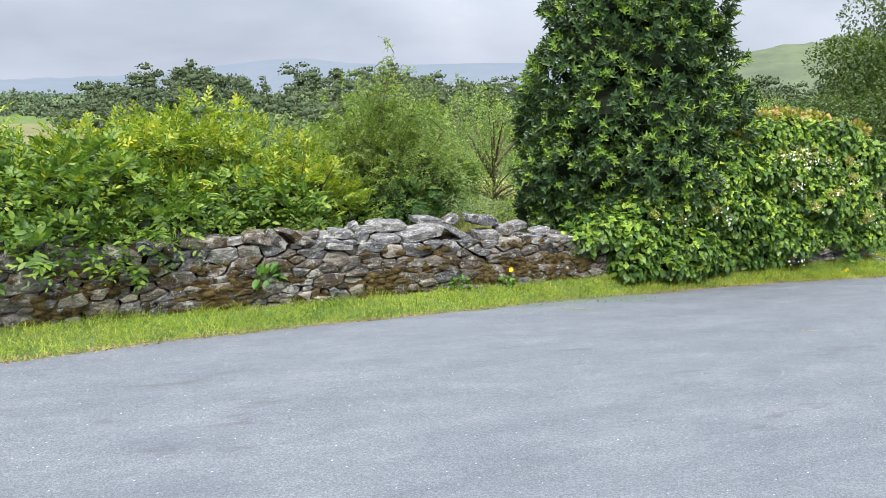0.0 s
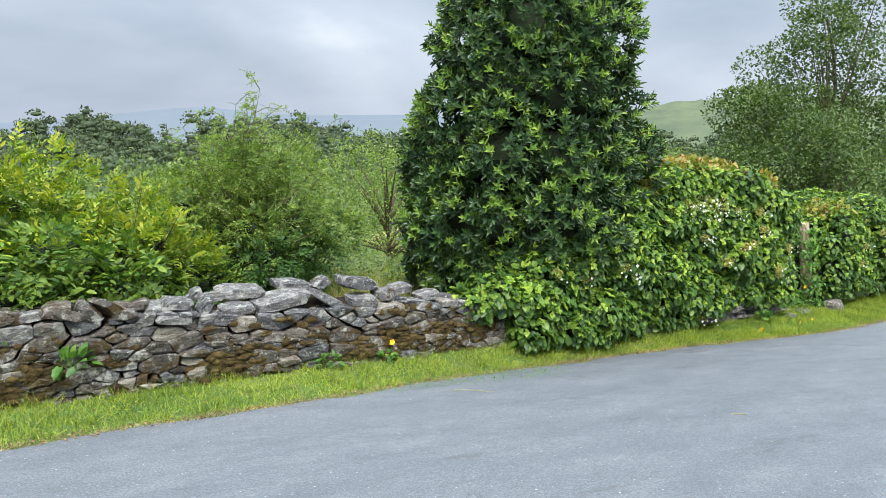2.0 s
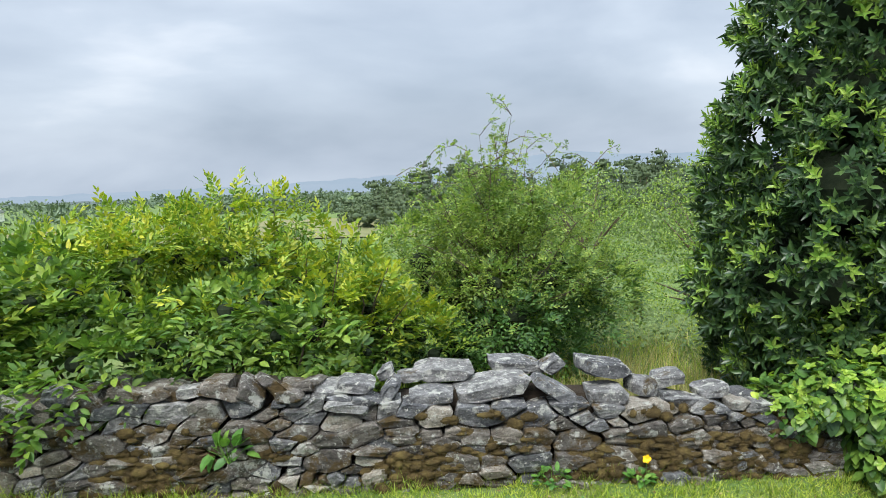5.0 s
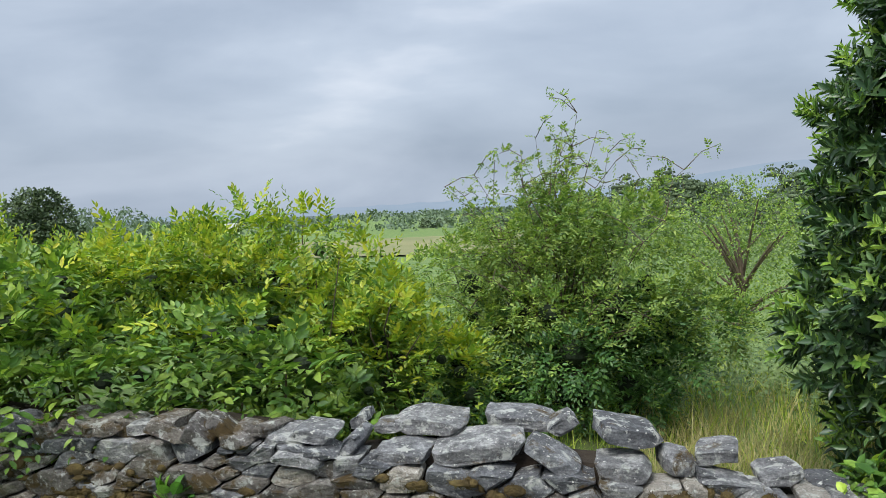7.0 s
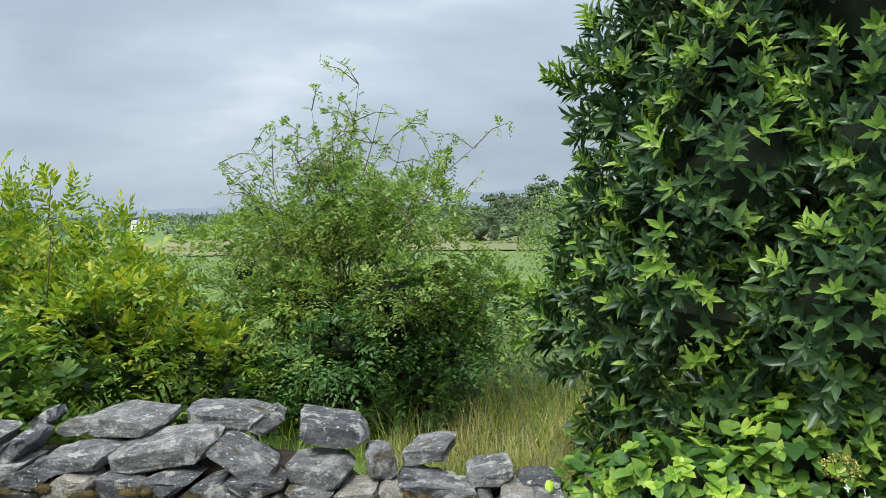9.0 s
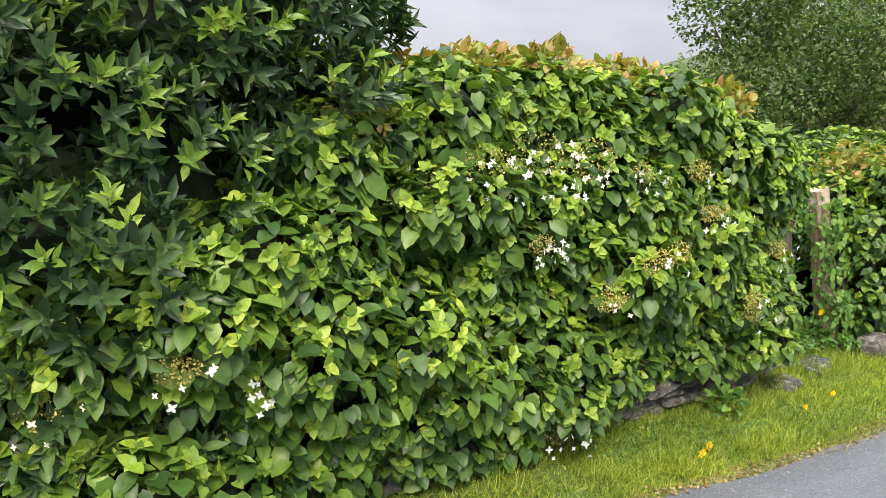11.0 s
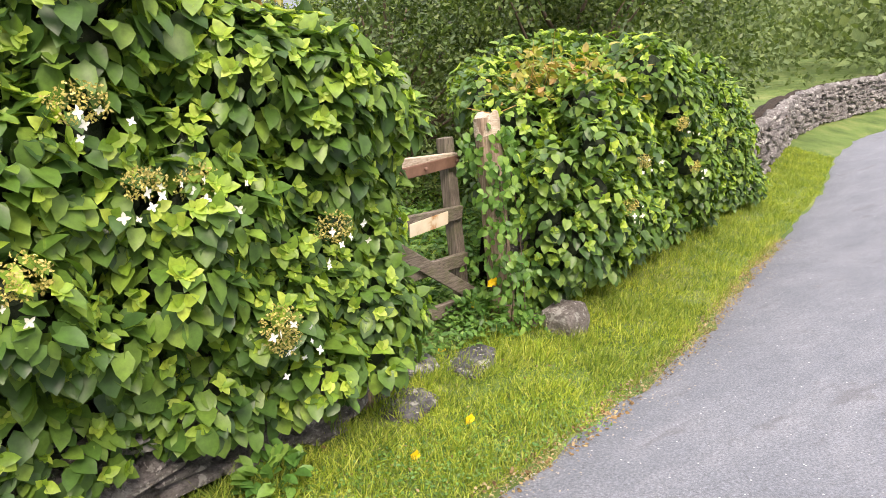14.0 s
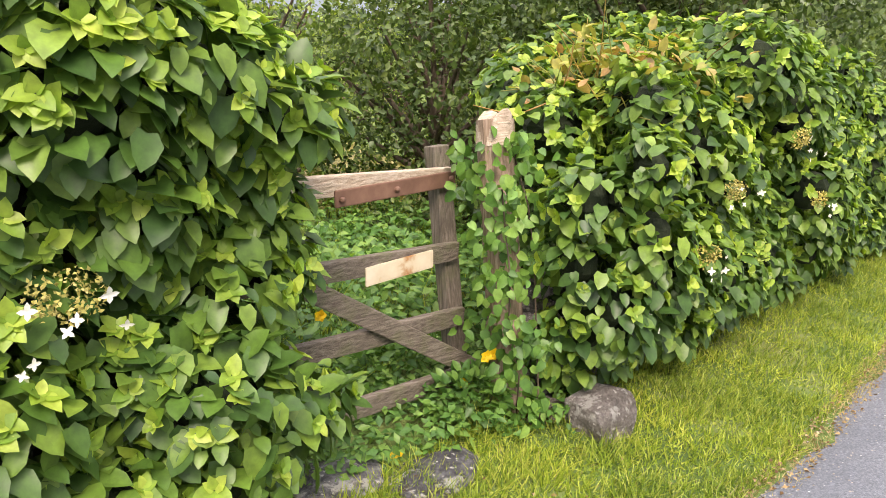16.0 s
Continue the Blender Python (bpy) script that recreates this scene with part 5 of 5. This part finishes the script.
# ---- verge ----
def build_verge():
    rng = np.random.default_rng(81)

    def strip(n, x0, x1, a, b):
        x = rng.uniform(x0, x1, n)
        e, w = edge_y(x), wall_y(x) + 0.05
        y = e + (w - e) * rng.uniform(a, b, n)
        return np.stack([x, y, ground_z(x, y)], 1)

    def tufts(p, h, w, mat, name, lean=0.45):
        n = len(p)
        lush = np.array([0.75 + 0.9 * noise.noise((a * 3.1, b * 5.0, 2.0)) + 0.5 * noise.noise((a * 11, b * 11, 7.0)) for a, b in p[:, :2]])
        ln = rng.uniform(*h, n) * np.clip(lush, 0.3, 1.8)
        tip = rng.normal(0, lean, (n, 3)) + (0, -0.1, 1)
        return mesh_and(name, p, tip, ln, w, mat)

    def mesh_and(name, p, tip, ln, w, mat):
        f = rng.normal(0, 1, p.shape)
        return part(name, leaves(name, p, tip, f, ln, w, BLADE), mat)

    g = tufts(np.concatenate([strip(34000, -4.5, 6, 0.02, 1.0), strip(40000, 6, 11, 0.02, 1.0), strip(34000, 11, 20, 0.02, 1)]), (0.035, 0.1), 0.006, GRASS, "verge_grass", 0.6)
    tagged(g, "short bright green verge grass", "grass", kind="stuff")
    g = tufts(np.concatenate([strip(2200, -3, 3, 0.86, 1.0), strip(2600, 3, 10, 0.8, 1.0)]), (0.06, 0.17), 0.005, GRASS, "long_grass", 0.35)
    tagged(g, "longer grass along the foot of the wall", "grass", kind="stuff")
    g = tufts(np.concatenate([strip(500, -2, 1.5, 0.9, 1.0), strip(14000, -5, 14, -0.07, 0.08), strip(2500, -4, 12, 0.1, 0.9)]), (0.02, 0.07), 0.004, DRY_GRASS, "dry_grass", 0.9)
    tagged(g, "dry straw at the edge of the asphalt", "grass", kind="stuff")
    # leaf litter where the verge meets the asphalt
    p = np.concatenate([strip(4200, -5, 14, -0.09, 0.07), strip(500, -4, 10, 0.1, 0.9)])
    p[:, 2] = ground_z(p[:, 0], p[:, 1]) + 0.018
    ln = rng.uniform(0.01, 0.032, len(p))
    g = part("leaf_litter", leaves("leaf_litter", p, rng.normal(0, 1, p.shape) * (1, 1, 0.12), rng.normal(0, 0.3, p.shape) + (0, 0, 1), ln, ln * 0.6), LITTER)
    tagged(g, "brown leaf litter along the asphalt edge", "litter", kind="stuff")
    # meadow behind the wall
    n = 22000
    x = rng.uniform(-3, 13, n)
    y = wall_y(x) + 0.7 + rng.gamma(1.5, 2.2, n)
    p = np.stack([x, y, ground_z(x, y)], 1)
    g = tufts(p, (0.12, 0.42), 0.009, GRASS, "meadow_grass", 0.3)
    tagged(g, "tall meadow grass behind the wall", "grass", kind="stuff")
    n = 5000
    x = rng.uniform(1.2, 3.2, n)
    y = wall_y(x) + 0.6 + rng.gamma(1.5, 0.8, n)
    g = tufts(np.stack([x, y, ground_z(x, y)], 1), (0.15, 0.4), 0.007, DRY_GRASS, "straw_grass", 0.3)
    tagged(g, "bleached grass in the gap behind the wall", "grass", kind="stuff")
    # stone chips along the asphalt
    p = strip(900, -5, 14, -0.25, 0.03)
    p = np.concatenate([p, p + rng.normal(0, 0.02, p.shape)])
    p[:, 2] = ground_z(p[:, 0], p[:, 1]) + 0.014
    s = rng.uniform(0.0025, 0.007, len(p))
    chips = core_mesh("stone_chips", [(a[0], a[1], a[2], r, r * 0.8, r * 0.5) for a, r in zip(p, s)], 1.0, 5, 4)
    tagged(part("stone_chips", chips, CHIPS), "pale stone chips along the asphalt edge", "gravel", kind="stuff")


def weed(x, y, r, n, seed, label="leafy green weed in the verge", z=None, size=(0.03, 0.06), dome=0.7):
    rng = np.random.default_rng(seed)
    loc = np.array((x, y, gz(x, y) if z is None else z))
    ob = thing("weed", loc, label, "plant")
    p, o = on_clumps(rng, [(0, 0, r * 0.5, r, r * 0.7, r * dome)], n, (0.4, 1.0), -0.2)
    ln = rng.uniform(*size, n)
    part("leaves", leaves("leaves", p, o + rng.normal(0, 0.4, p.shape) + (0, 0, -0.1), o * 0.5 + (0, -0.2, 1), ln, ln * 0.7, HEART), WEED, ob)
    part("stems", tubes("stems", [[((0, 0, 0), 0.003), (tuple(q * 0.6), 0.002), (tuple(q), 0.0015)] for q in p[:12]], 4), WEED, ob)


def poppy(x, y, z, seed, size=0.03):
    rng = np.random.default_rng(seed)
    g = gz(x, y)
    ob = thing("yellow_poppy", (x, y, g), "yellow poppy on a thin stem", "flower", "yellow poppies")
    a = np.arange(5) * 1.2566
    t = np.stack([np.cos(a), np.full(5, -0.25), np.sin(a)], 1)
    part("petals", leaves("petals", np.tile((0, 0, z - g), (5, 1)).astype(float), t, np.tile((0.0, -1.0, 0.4), (5, 1)), size, size * 1.05, HEART), POPPY, ob)
    part("stem", tubes("stem", [[((0, 0.03, 0), 0.002), ((0.01, 0.03, (z - g) * 0.6), 0.0018), ((0, 0.005, z - g), 0.0015)]], 4), WEED, ob)


build_ground()
build_road()
build_distance()
build_wall()
build_laurel()
build_hydrangeas()
build_left_shrubs()
build_rose()
build_trees()
build_gate()
loose_stone(9.76, 1.30, 0.32, 0.26, 0.26, PALE_STONE, 40, "rough pale boulder at the hydrangea's foot")
loose_stone(9.55, 1.5, 0.34, 0.2, 0.12, SLATE, 41, "flat mossy stone by the post")
loose_stone(8.85, 1.22, 0.42, 0.26, 0.06, SLATE_CLEAN, 42, "flat slate slab sunk in the grass", 25)
loose_stone(8.5, 1.35, 0.36, 0.28, 0.07, SLATE_CLEAN, 43, "flat slate slab sunk in the grass", -20)
loose_stone(8.25, 0.98, 0.34, 0.24, 0.06, SLATE_CLEAN, 44, "flat slate slab sunk in the grass", 15)
for k, (x, y, z) in enumerate(((9.29, 1.5, -0.26), (9.24, 1.48, -0.25), (9.21, 1.6, -0.42), (7.78, 0.9, -0.24), (8.75, 1.35, -0.5), (1.44, -0.06, 0.22), (8.7, 2.0, -0.15), (8.4, 0.7, -0.5), (8.0, 0.6, -0.48), (6.9, 0.35, -0.38), (6.8, 0.3, -0.38))):
    poppy(x, y, z, 90 + k)
weed(9.2, 1.55, 0.2, 260, 101)
weed(9.0, 1.9, 0.25, 260, 102)
weed(7.4, 0.72, 0.14, 60, 103, size=(0.05, 0.08))
weed(-1.15, -0.08, 0.12, 30, 104, "broad-leaved weed growing from the wall", 0.3, (0.07, 0.11))
weed(0.85, -0.06, 0.11, 70, 105)
weed(1.4, -0.04, 0.07, 40, 106)
build_verge()


def herb_patch(name, x0, x1, y0, y1, n, mat, size, seed, label, high=(0.05, 0.45)):
    """A patch of leafy herbs too dense to count."""
    rng = np.random.default_rng(seed)
    x, y = rng.uniform(x0, x1, n), rng.uniform(y0, y1, n)
    lift = np.array([0.5 + 0.5 * noise.noise((a * 1.6, b * 1.6, seed)) for a, b in zip(x, y)])
    z = ground_z(x, y) + rng.uniform(*high, n) * (0.35 + lift)
    ln = rng.uniform(*size, n)
    tip = rng.normal(0, 1, (n, 3)) * (1, 1, 0.3) + (0, -0.2, -0.15)
    g = part(name, leaves(name, np.stack([x, y, z], 1), tip, rng.normal(0, 0.3, (n, 3)) + (0, -0.2, 1), ln, ln * 0.6), mat)
    tagged(g, label, "herbs", kind="stuff")


herb_patch("nettle_patch", 7.9, 11.5, 2.1, 4.6, 11000, WEED, (0.04, 0.09), 201, "rank green nettles behind the gate")
herb_patch("nettle_patch", 1.0, 3.2, 3.0, 6.5, 6000, SCRUB, (0.04, 0.08), 202, "pale weeds in the gap behind the wall")
herb_patch("nettle_patch", 8.0, 9.7, 1.3, 2.3, 3200, WEED, (0.025, 0.06), 206, "low weeds under the gate", (0.01, 0.16))
herb_patch("clover_patch", 6.2, 9.0, 0.3, 0.75, 2600, WEED, (0.012, 0.024), 203, "low clover in the verge grass", (0.015, 0.05))
herb_patch("clover_patch", -3.0, 3.0, -0.75, -0.2, 3000, WEED, (0.012, 0.024), 204, "low clover in the verge grass", (0.015, 0.05))


def vine(points, seed, label):
    """Hydrangea shoots creeping over wood."""
    rng = np.random.default_rng(seed)
    p0 = np.array(points, float)
    ob = thing("creeping_vine", p0[0], label, "plant")
    seg = np.repeat(p0 - p0[0], 34, 0)
    p = seg + rng.normal(0, 0.055, seg.shape)
    ln = rng.uniform(0.035, 0.065, len(p))
    part("leaves", leaves("leaves", p, rng.normal(0, 0.5, p.shape) + (0, -0.3, -0.7), rng.normal(0, 0.3, p.shape) + (-0.3, -1, 0.3), ln, ln * 0.75, HEART), WEED, ob)
    part("stem", tubes("stem", [[(tuple(q - p0[0] + rng.normal(0, 0.015, 3)), 0.004) for q in p0]], 5), BARK, ob)


vine([(9.34, 1.5, -0.55), (9.35, 1.54, -0.35), (9.33, 1.58, -0.15), (9.35, 1.6, 0.05), (9.36, 1.66, 0.25), (9.36, 1.7, 0.4), (9.3, 1.75, 0.52)], 301, "hydrangea shoots climbing between stile and post")
vine([(9.33, 1.4, -0.5), (9.32, 1.4, -0.3), (9.33, 1.42, -0.1), (9.32, 1.44, 0.1), (9.33, 1.5, 0.3), (9.34, 1.52, 0.45)], 303, "hydrangea shoots on the lane side of the gate post")
vine([(9.46, 1.42, -0.5), (9.47, 1.42, -0.2), (9.52, 1.55, 0.1), (9.5, 1.6, 0.35), (9.48, 1.68, 0.55), (9.45, 1.6, 0.62)], 302, "hydrangea shoots clothing the gate post")


def twig(x, y, length, turn, label):
    m = mesh_from("twig", *(lambda me: (me[0], me[1]))(rod(length)), True)
    ob = part("twig", m, DRY_GRASS)
    ob.matrix_world = pose(x, y, gz(x, y) + 0.018, 0, math.degrees(math.atan(0.0574)), turn)
    tagged(ob, label, "twig")


def rod(length):
    ring = [(0.003 * math.cos(k * 1.047), 0.003 * math.sin(k * 1.047)) for k in range(6)]
    v = [(length * (i / 4 - 0.5), 0.02 * math.sin(i * 1.3) + a, b + 0.002) for i in range(5) for a, b in ring]
    f = [(i * 6 + k, i * 6 + (k + 1) % 6, (i + 1) * 6 + (k + 1) % 6, (i + 1) * 6 + k) for i in range(4) for k in range(6)]
    return v, f


twig(1.8, -1.0, 0.45, -18, "thin pale twig on the asphalt")
# a chalk mark, with the twig's rod standing in for it
twig(3.14, -2.49, 0.14, 0, "short pale chalk mark on the asphalt, made as a thin rod")
twig(7.75, 0.1, 0.25, 40, "dry twig at the asphalt edge")


def build_cottage():
    """A small white farmhouse far down the valley."""
    x, y = -118.0, 200.0
    ob = thing("farmhouse", (x, y, gz(x, y) + 1.5), "small white farmhouse far down the valley", "house")
    ob.scale = (0.45, 0.45, 0.45)
    bm = bmesh.new()
    bmesh.ops.create_cube(bm, size=1, matrix=Matrix.Translation((0, 0, 2.5)) @ Matrix.Diagonal((9, 6, 5, 1)))
    part("wall", bm, PETAL, ob)
    bm = bmesh.new()
    v = [bm.verts.new(q) for q in ((-4.8, -3.4, 5), (4.8, -3.4, 5), (4.8, 3.4, 5), (-4.8, 3.4, 5), (-4.8, 0, 7.6), (4.8, 0, 7.6))]
    for f in ((0, 1, 5, 4), (2, 3, 4, 5), (0, 4, 3), (1, 2, 5), (3, 2, 1, 0)):
        bm.faces.new([v[k] for k in f])
    part("roof", bm, SLATE_CLEAN, ob, "grey slate roof")
    for k in (-2.5, 0, 2.5):
        bm = bmesh.new()
        bmesh.ops.create_cube(bm, size=1, matrix=Matrix.Translation((k, -3.02, 3)) @ Matrix.Diagonal((1, 0.1, 1.4, 1)))
        part("window", bm, SHADE, ob)


build_cottage()
herb_patch("straw_patch", 6.0, 11.5, 5.5, 12.0, 9000, DRY_GRASS, (0.06, 0.2), 205, "bleached rough grass on the slope", (0.05, 0.5))
